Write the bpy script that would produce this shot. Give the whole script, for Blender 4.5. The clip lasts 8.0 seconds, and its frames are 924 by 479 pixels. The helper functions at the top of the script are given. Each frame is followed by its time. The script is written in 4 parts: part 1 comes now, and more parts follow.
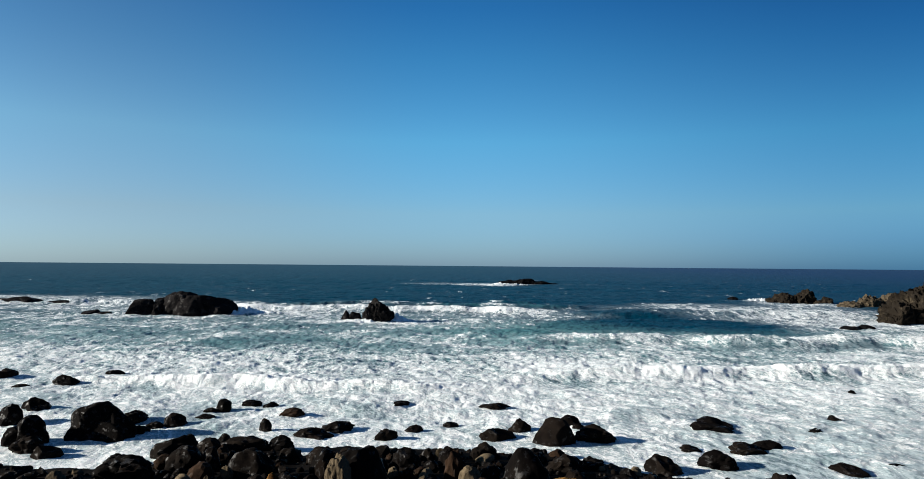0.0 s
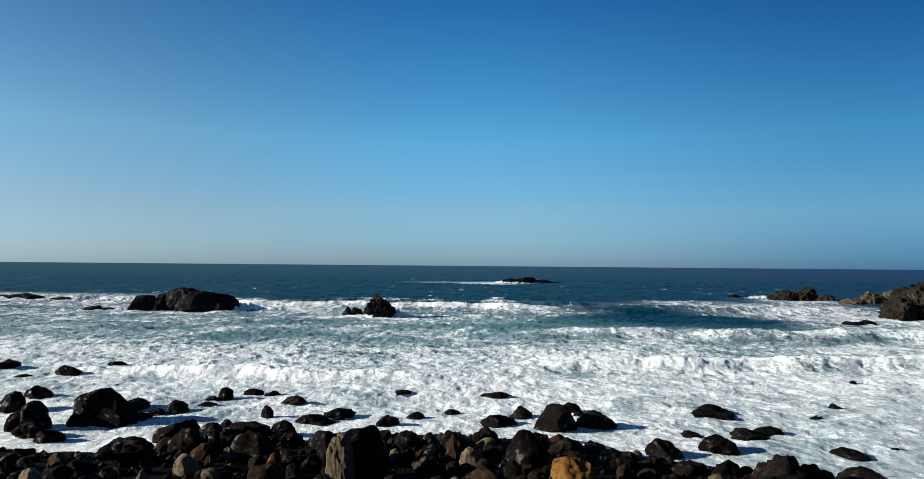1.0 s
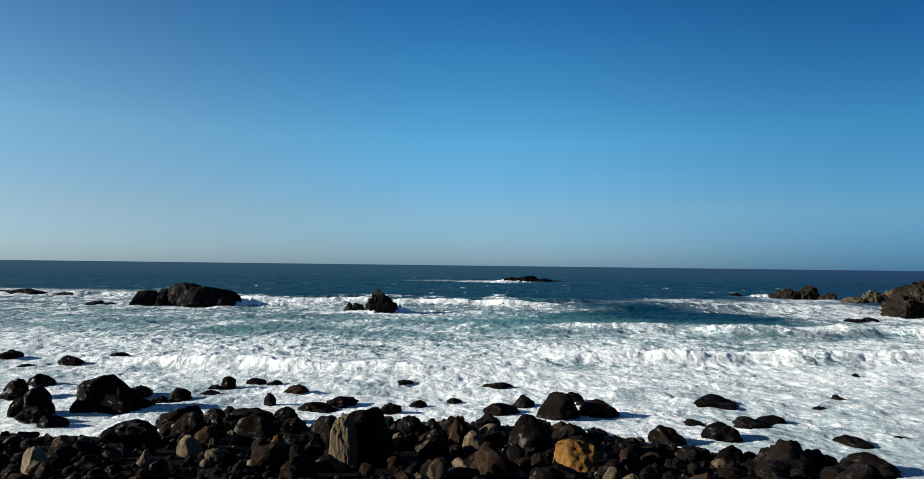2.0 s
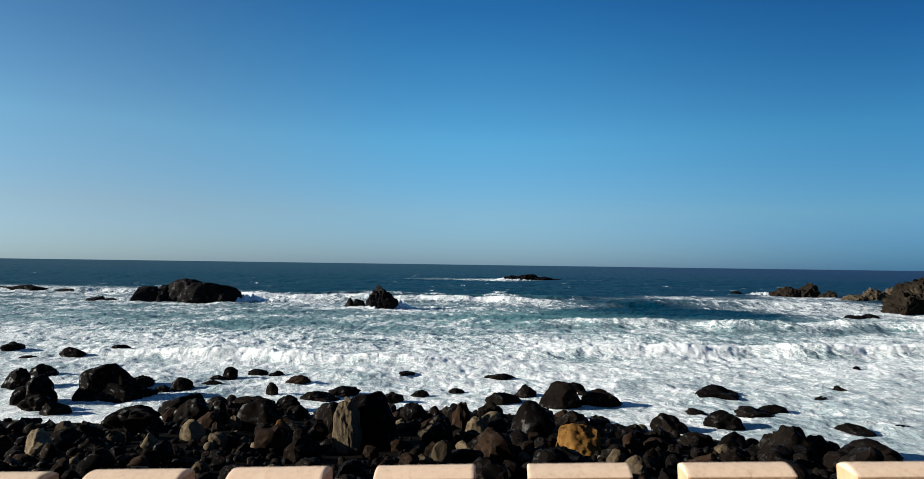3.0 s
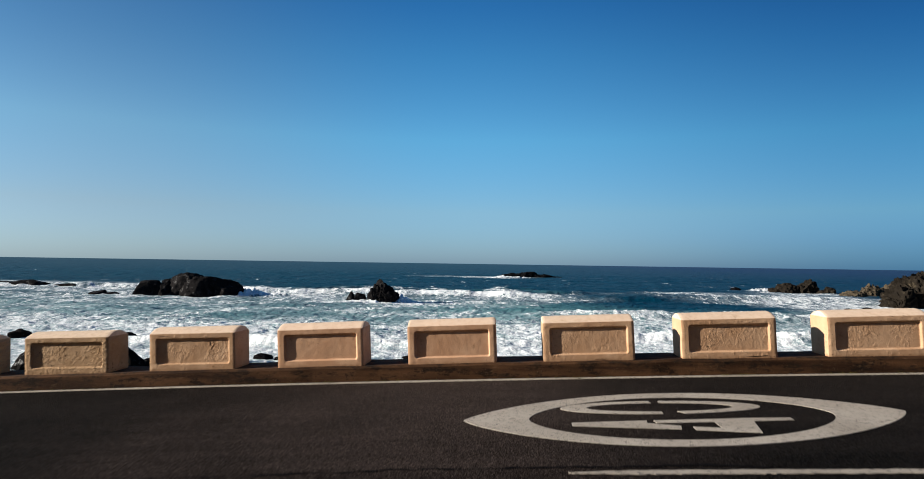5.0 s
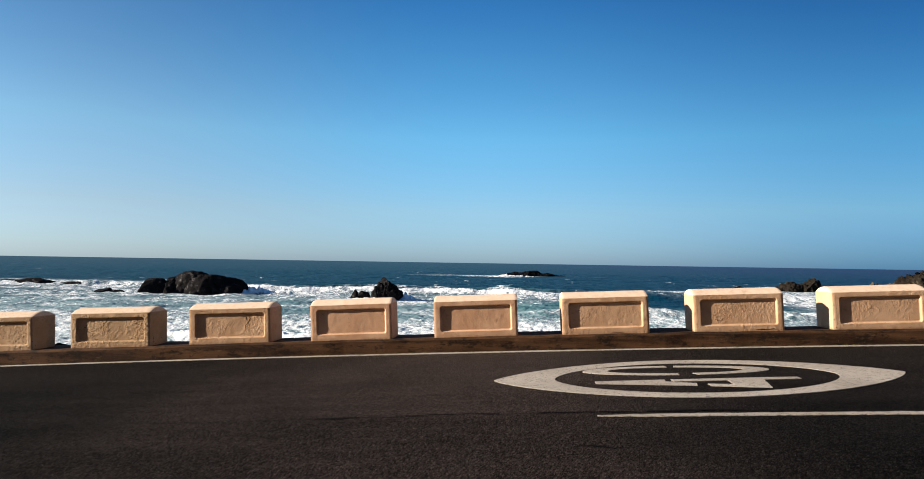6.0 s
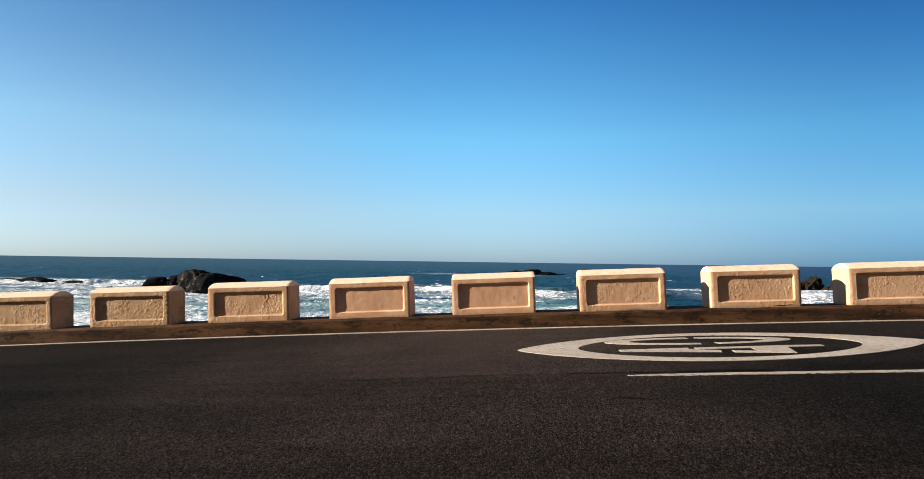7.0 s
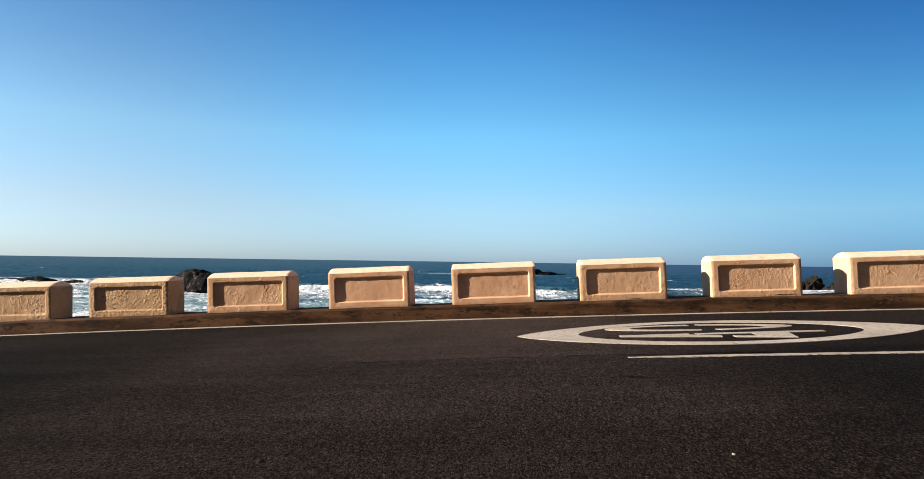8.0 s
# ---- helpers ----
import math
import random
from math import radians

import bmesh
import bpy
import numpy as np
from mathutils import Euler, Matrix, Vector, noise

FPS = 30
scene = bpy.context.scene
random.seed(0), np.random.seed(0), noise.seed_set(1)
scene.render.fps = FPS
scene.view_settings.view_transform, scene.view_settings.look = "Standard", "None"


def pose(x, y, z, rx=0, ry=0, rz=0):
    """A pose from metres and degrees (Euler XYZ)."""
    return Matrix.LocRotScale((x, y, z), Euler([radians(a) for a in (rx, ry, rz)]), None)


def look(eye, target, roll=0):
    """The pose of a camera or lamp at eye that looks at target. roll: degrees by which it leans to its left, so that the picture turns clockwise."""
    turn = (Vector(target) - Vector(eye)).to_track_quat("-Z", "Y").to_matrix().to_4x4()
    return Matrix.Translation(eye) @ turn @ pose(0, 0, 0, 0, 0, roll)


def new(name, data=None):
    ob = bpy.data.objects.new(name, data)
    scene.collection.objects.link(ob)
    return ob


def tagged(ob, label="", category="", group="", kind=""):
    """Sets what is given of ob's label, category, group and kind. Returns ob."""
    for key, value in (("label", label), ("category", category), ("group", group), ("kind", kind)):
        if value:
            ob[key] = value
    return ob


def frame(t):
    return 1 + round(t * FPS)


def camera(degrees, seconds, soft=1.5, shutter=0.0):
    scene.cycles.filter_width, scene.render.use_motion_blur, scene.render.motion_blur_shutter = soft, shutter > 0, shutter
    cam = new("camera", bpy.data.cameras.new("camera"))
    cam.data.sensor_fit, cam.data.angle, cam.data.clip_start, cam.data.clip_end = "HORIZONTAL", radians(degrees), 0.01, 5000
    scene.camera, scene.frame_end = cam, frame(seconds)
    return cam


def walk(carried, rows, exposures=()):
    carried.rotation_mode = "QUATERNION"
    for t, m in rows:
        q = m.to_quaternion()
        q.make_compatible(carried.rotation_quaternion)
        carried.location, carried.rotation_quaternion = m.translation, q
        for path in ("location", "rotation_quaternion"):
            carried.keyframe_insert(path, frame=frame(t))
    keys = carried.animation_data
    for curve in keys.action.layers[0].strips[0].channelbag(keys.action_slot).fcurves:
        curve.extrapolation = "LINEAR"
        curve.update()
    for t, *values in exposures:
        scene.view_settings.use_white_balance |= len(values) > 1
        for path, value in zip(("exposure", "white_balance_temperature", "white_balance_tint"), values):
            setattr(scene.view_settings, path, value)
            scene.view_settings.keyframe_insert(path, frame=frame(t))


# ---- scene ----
cam = camera(71.7, 8.0, 0.55, 0.5)
PATH = [
    (0, (1.462, -6.229, 5.536), (1.317, -4.236, 5.617), 0.5),
    (0.5, (1.536, -6.235, 4.954), (1.387, -4.243, 5.035), 0.5),
    (1, (1.471, -6.283, 4.419), (1.322, -4.29, 4.5), 0.5),
    (1.5, (1.398, -6.272, 3.885), (1.247, -4.28, 3.966), 0.6),
    (3, (1.14, -6.26, 2.601), (0.987, -4.268, 2.679), 0.8),
    (3.5, (1.052, -6.078, 2.118), (0.9, -4.085, 2.196), 0.8),
    (4, (1.03, -6.063, 1.778), (0.875, -4.07, 1.856), 0.8),
    (4.5, (1.005, -6.443, 1.478), (0.852, -4.451, 1.559), 0.9),
    (4.7, (0.991, -6.775, 1.344), (0.84, -4.782, 1.423), 0.9),
    (5.8, (0.821, -7.573, 1.018), (0.662, -5.581, 1.091), 0.7),
    (6, (0.757, -7.588, 0.957), (0.596, -5.596, 1.03), 0.9),
    (6.5, (0.623, -7.637, 0.82), (0.463, -5.645, 0.891), 0.9),
    (7, (0.559, -7.634, 0.7), (0.396, -5.642, 0.77), 0.8),
    (7.5, (0.552, -7.609, 0.619), (0.388, -5.617, 0.689), 0.8),
    (8, (0.564, -7.607, 0.575), (0.4, -5.615, 0.645), 0.8),
]
walk(cam, [(t, look(eye, target, roll)) for t, eye, target, roll in PATH], [(0.0, 1.06, 6380, 8), (1.5, 1.02, 6380, 8), (3.0, 1.00, 6400, 8), (4.5, 0.99, 6420, 9), (5.8, 1.34, 6780, 13), (6.5, 1.52, 6960, 14), (8.0, 1.70, 7110, 16)])

# ---- light: low sun from the left, clear sky ----
SUN_EL, SUN_AZ = 17.0, 260.5
world = bpy.data.worlds.new("sky")
scene.world = world
world.use_nodes = True
wn = world.node_tree.nodes
sky = wn.new("ShaderNodeTexSky")
sky.sky_type = "NISHITA"
sky.sun_disc = False
sky.sun_elevation = radians(SUN_EL)
sky.sun_rotation = radians(SUN_AZ)
sky.altitude = 0
sky.air_density = 1.0
sky.dust_density = 0.3
sky.ozone_density = 3.0
wn["Background"].inputs["Strength"].default_value = 0.122
# the blue of a clean sea sky, by height over the horizon
sky_up = wn.new("ShaderNodeSeparateXYZ")
sky_at = wn.new("ShaderNodeTexCoord")
sky_mul = wn.new("ShaderNodeMix")
sky_mul.data_type, sky_mul.blend_type = "RGBA", "MULTIPLY"
sky_mul.inputs[0].default_value = 1.0
LEFT_TINTS = ((0.0, (0.25, 0.37, 0.63)), (0.08, (0.34, 0.382, 0.465)), (0.19, (0.35, 0.465, 0.49)), (0.31, (0.222, 0.368, 0.44)), (0.38, (0.165, 0.315, 0.415)), (1.0, (0.15, 0.18, 0.21)))
MIDDLE_TINTS = ((0.0, (0.22, 0.36, 0.68)), (0.08, (0.335, 0.465, 0.605)), (0.19, (0.28, 0.575, 0.675)), (0.31, (0.160, 0.458, 0.605)), (0.38, (0.100, 0.365, 0.555)), (1.0, (0.15, 0.18, 0.21)))
RIGHT_TINTS = ((0.0, (0.05, 0.155, 0.40)), (0.04, (0.09, 0.20, 0.395)), (0.08, (0.14, 0.26, 0.375)), (0.19, (0.10, 0.28, 0.375)), (0.31, (0.045, 0.19, 0.32)), (0.38, (0.025, 0.14, 0.28)), (1.0, (0.15, 0.18, 0.21)))
lk = world.node_tree.links.new
lk(sky_at.outputs["Generated"], sky_up.inputs[0])
ramps = []
for tints in (LEFT_TINTS, MIDDLE_TINTS, RIGHT_TINTS):
    tint_ramp = wn.new("ShaderNodeValToRGB")
    for n, (at, tint) in enumerate(tints):
        stop = tint_ramp.color_ramp.elements[n] if n < 2 else tint_ramp.color_ramp.elements.new(at)
        stop.position, stop.color = at, (*tint, 1)
    lk(sky_up.outputs[2], tint_ramp.inputs[0])
    ramps.append(tint_ramp)

tinted = ramps[0].outputs[0]
for low, high, following in ((-0.60, -0.08, ramps[1]), (-0.08, 0.60, ramps[2])):
    across = wn.new("ShaderNodeMapRange")
    across.inputs["From Min"].default_value, across.inputs["From Max"].default_value = low, high
    across.interpolation_type = "SMOOTHSTEP"
    lk(sky_up.outputs[0], across.inputs["Value"])
    blend = wn.new("ShaderNodeMix")
    blend.data_type = "RGBA"
    lk(across.outputs[0], blend.inputs[0])
    lk(tinted, blend.inputs[6])
    lk(following.outputs[0], blend.inputs[7])
    tinted = blend.outputs[2]
lk(sky.outputs[0], sky_mul.inputs[6])
lk(tinted, sky_mul.inputs[7])
lk(sky_mul.outputs[2], wn["Background"].inputs["Color"])

sun_data = bpy.data.lights.new("sun", "SUN")
sun_data.energy = 5.0
sun_data.angle = radians(0.55)
sun_data.color = (1.0, 0.92, 0.81)
sun = new("sun", sun_data)
az, el = radians(SUN_AZ), radians(SUN_EL)
toward_sun = Vector((math.sin(az) * math.cos(el), math.cos(az) * math.cos(el), math.sin(el)))
sun.matrix_world = look(toward_sun * 80, (0, 0, 0))


# ---- material helpers ----
class Nodes:
    """A small builder for one node material."""

    def __init__(self, name):
        self.mat = bpy.data.materials.new(name)
        self.mat.use_nodes = True
        self.tree = self.mat.node_tree
        self.bsdf = self.tree.nodes["Principled BSDF"]
        self.out = self.tree.nodes["Material Output"]

    def add(self, kind, **sockets):
        node = self.tree.nodes.new(kind)
        for key, value in sockets.items():
            self.put(node.inputs[key.replace("_", " ")], value)
        return node

    def put(self, socket, value):
        if isinstance(value, bpy.types.NodeSocket):
            self.tree.links.new(value, socket)
        else:
            socket.default_value = value

    def coords(self, scale=(1, 1, 1), which="Object", turn=0.0):
        tc = self.add("ShaderNodeTexCoord")
        mp = self.add("ShaderNodeMapping")
        mp.inputs["Scale"].default_value = scale
        mp.inputs["Rotation"].default_value = (0, 0, turn)
        self.put(mp.inputs["Vector"], tc.outputs[which])
        return mp.outputs[0]

    def streaks(self, turn, scale):
        """Object coordinates turned first and stretched after, for grain that runs aslant."""
        mp = self.add("ShaderNodeMapping")
        mp.inputs["Scale"].default_value = scale
        self.put(mp.inputs["Vector"], self.coords(turn=turn))
        return mp.outputs[0]

    def web(self, vec, scale, width, detail=4.0, distort=1.0):
        """Fine threads round cells, as foam draws out on water."""
        n = self.math("ABSOLUTE", self.math("SUBTRACT", self.noise(vec, scale, detail, 0.55, distort), 0.5))
        return self.ramp(n, 0.0, width, 1.0, 0.0)

    def noise(self, vec, scale, detail=6.0, rough=0.55, distort=0.0):
        n = self.add("ShaderNodeTexNoise", Vector=vec, Scale=scale, Detail=detail, Roughness=rough, Distortion=distort)
        return n.outputs["Fac"]

    def voronoi(self, vec, scale, feature="F1", rand=1.0):
        n = self.add("ShaderNodeTexVoronoi")
        n.feature = feature
        self.put(n.inputs["Vector"], vec)
        n.inputs["Scale"].default_value = scale
        n.inputs["Randomness"].default_value = rand
        return n.outputs["Distance"]

    def cells(self, vec, scale):
        """One random value for each grain."""
        n = self.add("ShaderNodeTexVoronoi")
        self.put(n.inputs["Vector"], vec)
        n.inputs["Scale"].default_value = scale
        split = self.add("ShaderNodeSeparateColor")
        self.put(split.inputs[0], n.outputs["Color"])
        return split.outputs[0]

    def math(self, op, a, b=0.0, clamp=False):
        n = self.add("ShaderNodeMath")
        n.operation, n.use_clamp = op, clamp
        self.put(n.inputs[0], a)
        self.put(n.inputs[1], b)
        return n.outputs[0]

    def ramp(self, fac, low, high, a=0.0, b=1.0, smooth=True):
        n = self.add("ShaderNodeMapRange")
        n.interpolation_type = "SMOOTHSTEP" if smooth else "LINEAR"
        for key, value in (("Value", fac), ("From Min", low), ("From Max", high), ("To Min", a), ("To Max", b)):
            self.put(n.inputs[key], value)
        return n.outputs[0]

    def mix(self, fac, a, b):
        n = self.add("ShaderNodeMix")
        n.data_type = "RGBA"
        self.put(n.inputs[0], fac)
        self.put(n.inputs[6], a if isinstance(a, bpy.types.NodeSocket) else (*a, 1))
        self.put(n.inputs[7], b if isinstance(b, bpy.types.NodeSocket) else (*b, 1))
        return n.outputs[2]

    def toned(self, colour, tint):
        """The colour times a tint, so that its grain stays."""
        n = self.add("ShaderNodeMix")
        n.data_type, n.blend_type = "RGBA", "MULTIPLY"
        n.inputs[0].default_value = 1.0
        self.put(n.inputs[6], colour)
        n.inputs[7].default_value = (*tint, 1)
        return n.outputs[2]

    def bump(self, height, strength=0.5, distance=0.02, normal=None):
        n = self.add("ShaderNodeBump")
        n.inputs["Strength"].default_value = strength
        n.inputs["Distance"].default_value = distance
        self.put(n.inputs["Height"], height)
        if normal:
            self.put(n.inputs["Normal"], normal)
        return n.outputs[0]

    def finish(self, color, rough, normal=None, spec=0.5):
        self.put(self.bsdf.inputs["Base Color"], color if isinstance(color, bpy.types.NodeSocket) else (*color, 1))
        self.put(self.bsdf.inputs["Roughness"], rough)
        self.bsdf.inputs["Specular IOR Level"].default_value = spec
        if normal:
            self.put(self.bsdf.inputs["Normal"], normal)
        return self.mat


def make_asphalt():
    """Coarse worn asphalt: pale grit and dark pits in a brown-grey binder; lens falloff painted in, lighter along the
    kerb, darker in the near lane and at the sides.
    """
    m = Nodes("asphalt")
    v = m.coords()
    g = m.coords((2.0, 0.86, 1.0))
    long = m.coords((0.10, 1.0, 1.0))
    fine = m.cells(g, 150.0)
    coarse = m.cells(g, 82.0)
    rim = m.voronoi(g, 82.0, "DISTANCE_TO_EDGE")
    dust = m.noise(g, 60.0, 4.0, 0.7)
    patch = m.noise(v, 0.7, 7.0, 0.62)
    lanes = m.noise(long, 2.2, 5.0, 0.6)
    place = m.add("ShaderNodeSeparateXYZ")
    m.put(place.inputs[0], v)
    tone = m.math("ADD", m.math("MULTIPLY", patch, 0.45), m.math("MULTIPLY", lanes, 0.55))
    base = m.mix(m.ramp(tone, 0.38, 0.62), (0.0098, 0.0074, 0.0066), (0.0255, 0.0192, 0.0172))
    stones = m.mix(m.ramp(fine, 0.55, 1.0, 0.0, 0.8), base, (0.078, 0.061, 0.053))
    stones = m.mix(m.ramp(coarse, 0.75, 1.0, 0.0, 0.7), stones, (0.092, 0.072, 0.063))
    stones = m.mix(m.ramp(fine, 0.992, 0.996, 0.0, 0.7), stones, (0.22, 0.19, 0.165))
    pits = m.math("MAXIMUM", m.ramp(rim, 0.0, 0.10, 0.75, 0.0), m.ramp(m.math("ADD", coarse, m.math("SUBTRACT", dust, 0.5)), 0.08, 0.40, 0.9, 0.0))
    col = m.mix(pits, stones, (0.0018, 0.0014, 0.0013))
    # lens falloff painted into the colour: lighter towards the kerb, darker in the near lane
    falloff_y = m.math("ADD", place.outputs[1], m.math("MULTIPLY", m.math("SUBTRACT", lanes, 0.5), 3.0))
    col = m.mix(m.ramp(falloff_y, -4.2, -1.2, 0.0, 0.60), col, m.toned(m.mix(0.35, col, (0.026, 0.020, 0.0175)), (2.15, 2.08, 2.02)))
    col = m.mix(m.ramp(falloff_y, -5.4, -4.2, 0.38, 0.0), col, (0.0042, 0.0036, 0.0032))
    # the same painted falloff darkens the asphalt to the left and right
    falloff_x = m.math("ADD", place.outputs[0], m.math("MULTIPLY", patch, 3.0))
    side_falloff = m.math("MAXIMUM", m.ramp(falloff_x, -2.2, 2.0, 1.0, 0.0), m.ramp(falloff_x, 2.3, 4.4, 0.0, 0.90))
    side_falloff = m.math("MULTIPLY", side_falloff, m.ramp(falloff_y, -4.0, -0.6, 1.0, 0.85))
    col = m.mix(side_falloff, col, m.toned(col, (0.20, 0.26, 0.285)))
    bare = m.mix(m.ramp(m.noise(v, 9.0, 4.0, 0.6), 0.70, 0.76), col, (0.030, 0.025, 0.022))
    h = m.math("ADD", m.math("MULTIPLY", fine, 0.5), m.math("MULTIPLY", dust, 0.5))
    h = m.math("ADD", h, m.ramp(rim, 0.0, 0.22, 0.0, 0.9))
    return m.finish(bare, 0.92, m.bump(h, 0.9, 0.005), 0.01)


def make_road_paint():
    m = Nodes("road_paint")
    v = m.coords()
    fine = m.noise(v, 120.0, 3.0, 0.6)
    wear = m.noise(v, 26.0, 8.0, 0.75)
    broad = m.noise(v, 1.4, 3.0, 0.5)
    worn = m.ramp(m.math("ADD", wear, m.math("MULTIPLY", m.math("SUBTRACT", fine, 0.5), 0.8)), 0.55, 0.65)
    white = m.mix(m.ramp(broad, 0.3, 0.7), (0.27, 0.235, 0.19), (0.36, 0.32, 0.265))
    col = m.mix(worn, white, (0.06, 0.05, 0.045))
    return m.finish(col, 0.75, m.bump(fine, 0.6, 0.004), 0.3)


def make_plaster(name="peach_render", worn=0.0):
    """Painted render of the parapet blocks: peach, chalky, with stains and small chips; worn: how far it flakes and
    darkens.
    """
    m = Nodes(name)
    v = m.coords()
    info = m.add("ShaderNodeObjectInfo").outputs["Random"]
    off = m.add("ShaderNodeVectorMath")
    off.operation = "ADD"
    m.put(off.inputs[0], v)
    comb = m.add("ShaderNodeCombineXYZ")
    m.put(comb.inputs[0], m.math("MULTIPLY", info, 37.0))
    m.put(comb.inputs[1], m.math("MULTIPLY", info, 11.0))
    m.put(off.inputs[1], comb.outputs[0])
    p = off.outputs[0]
    broad = m.noise(p, 3.0, 5.0, 0.6)
    mid = m.noise(p, 13.0 + 9.0 * worn, 8.0, 0.68)
    fine = m.noise(p, 75.0, 5.0, 0.65)
    # wear darkens the paint; for the left blocks lens falloff is put in too
    aged_dim = 1.0 - 0.25 * worn
    base = m.mix(m.ramp(broad, 0.3, 0.7), (0.450 * aged_dim, (0.257 + 0.026 * worn) * aged_dim, 0.149 * aged_dim), (0.560 * aged_dim, (0.355 + 0.022 * worn) * aged_dim, 0.224 * aged_dim))
    stained = m.mix(m.ramp(mid, 0.56 - 0.05 * worn, 0.74, 0.0, 0.70 - 0.3 * worn), base, (0.230, 0.128, 0.065))
    pale = m.mix(m.ramp(mid, 0.22, 0.38, 0.6, 0.0), stained, (0.60, 0.425, 0.28))
    speck = m.mix(m.ramp(fine, 0.60, 0.74, 0.0, 0.6), pale, (0.19, 0.105, 0.055))
    chips = m.ramp(m.math("ADD", m.noise(p, 24.0, 6.0, 0.72), m.math("MULTIPLY", broad, 0.25)), 0.82 - 0.06 * worn, 0.85 - 0.06 * worn)
    col = m.mix(chips, speck, (0.13, 0.08, 0.045))
    # the crown is mixed paler, the foot splashed from the road
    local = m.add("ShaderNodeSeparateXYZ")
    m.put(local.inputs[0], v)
    pale_crown = m.math("MULTIPLY", m.ramp(local.outputs[2], 0.422, 0.430), m.ramp(mid, 0.40, 0.75, 0.72, 0.40))
    col = m.mix(pale_crown, col, (0.71, 0.57, 0.44))
    splashed = m.math("MULTIPLY", m.ramp(m.math("ADD", local.outputs[2], m.math("MULTIPLY", mid, 0.08)), 0.03, 0.085, 0.8, 0.0), m.ramp(broad, 0.30, 0.55))
    col = m.mix(splashed, col, (0.24, 0.125, 0.058))
    flakes = m.math("MULTIPLY", m.ramp(m.noise(p, 28.0, 5.0, 0.60), 0.42, 0.62), m.ramp(m.noise(p, 4.0, 3.0, 0.5), 0.38, 0.62))
    h = m.math("ADD", m.math("MULTIPLY", mid, 0.55 + 0.2 * worn), m.math("MULTIPLY", fine, 0.45))
    h = m.math("SUBTRACT", h, m.math("MULTIPLY", chips, 0.7))
    h = m.math("ADD", h, m.math("MULTIPLY", m.math("MULTIPLY", flakes, m.ramp(local.outputs[2], 0.395, 0.42, 1.0, 0.0)), 1.5 * worn))
    return m.finish(col, 0.9, m.bump(h, 0.42 + 0.45 * worn, 0.008), 0.15)


def make_kerb():
    """Concrete stained by earth and tyres: brown, with black runs and pale scuffs."""
    m = Nodes("earth_stained_concrete")
    v = m.coords()
    broad = m.noise(m.coords((0.22, 1, 3)), 2.6, 7.0, 0.65)
    mid = m.noise(m.coords((0.6, 1, 1.6)), 11.0, 7.0, 0.68)
    fine = m.noise(v, 70.0, 4.0)
    runs = m.noise(m.coords((0.5, 1, 1.3)), 9.0, 8.0, 0.74)
    a = m.mix(m.ramp(broad, 0.3, 0.7), (0.018, 0.0085, 0.0045), (0.088, 0.043, 0.020))
    b = m.mix(m.ramp(mid, 0.50, 0.66, 0.0, 0.85), a, (0.014, 0.010, 0.006))
    b = m.mix(m.ramp(runs, 0.52, 0.60, 0.0, 0.8), b, (0.010, 0.007, 0.005))
    b = m.mix(m.ramp(mid, 0.24, 0.40, 0.55, 0.0), b, (0.14, 0.084, 0.046))
    c = m.mix(m.ramp(fine, 0.60, 0.76, 0.0, 0.6), b, (0.13, 0.085, 0.050))
    h = m.math("ADD", mid, m.math("MULTIPLY", fine, 0.5))
    return m.finish(c, 0.95, m.bump(h, 0.6, 0.008), 0.1)


def make_rock(name, dark, light, scale=1.0, wet=0.0, patchy=None, relief=0.05):
    """Basalt: dark and brown mottles, a fine grain, a wet sheen where wet is set."""
    m = Nodes(name)
    v = m.coords()
    info = m.add("ShaderNodeObjectInfo").outputs["Random"]
    shifted = m.add("ShaderNodeVectorMath")
    shifted.operation = "ADD"
    m.put(shifted.inputs[0], v)
    comb = m.add("ShaderNodeCombineXYZ")
    for k, far in enumerate((31.0, 17.0, 7.0)):
        m.put(comb.inputs[k], m.math("MULTIPLY", info, far))
    m.put(shifted.inputs[1], comb.outputs[0])
    p = shifted.outputs[0]
    broad = m.noise(p, 0.9 * scale, 6.0, 0.6, 0.4)
    mid = m.noise(p, 4.0 * scale, 8.0, 0.68)
    fine = m.noise(p, 26.0 * scale, 4.0, 0.65)
    tone = m.math("ADD", m.math("MULTIPLY", broad, 0.6), m.math("MULTIPLY", mid, 0.5))
    tone = m.math("ADD", tone, m.math("MULTIPLY", m.math("SUBTRACT", info, 0.5), 0.30))
    col = m.mix(m.ramp(tone, 0.44, 0.80), dark, light)
    col = m.mix(m.ramp(fine, 0.62, 0.80, 0.0, 0.45), col, tuple(c * 1.9 for c in light))
    if patchy:
        col = m.mix(m.ramp(m.noise(p, 1.7 * scale, 7.0, 0.62, 1.0), 0.55, 0.68), col, patchy)
    h = m.math("ADD", m.math("MULTIPLY", mid, 1.0), m.math("MULTIPLY", fine, 0.3))
    film = m.ramp(m.noise(p, 2.6 * scale, 5.0, 0.65), 0.52, 0.64)
    rough = m.ramp(film, 0.0, 1.0, 0.9, 0.9 - 0.95 * wet)
    mat = m.finish(col, rough, m.bump(h, 0.9, relief / scale), 0.03)
    m.put(m.bsdf.inputs["Specular IOR Level"], m.ramp(film, 0.0, 1.0, 0.02, 0.02 + 0.5 * wet))
    return mat


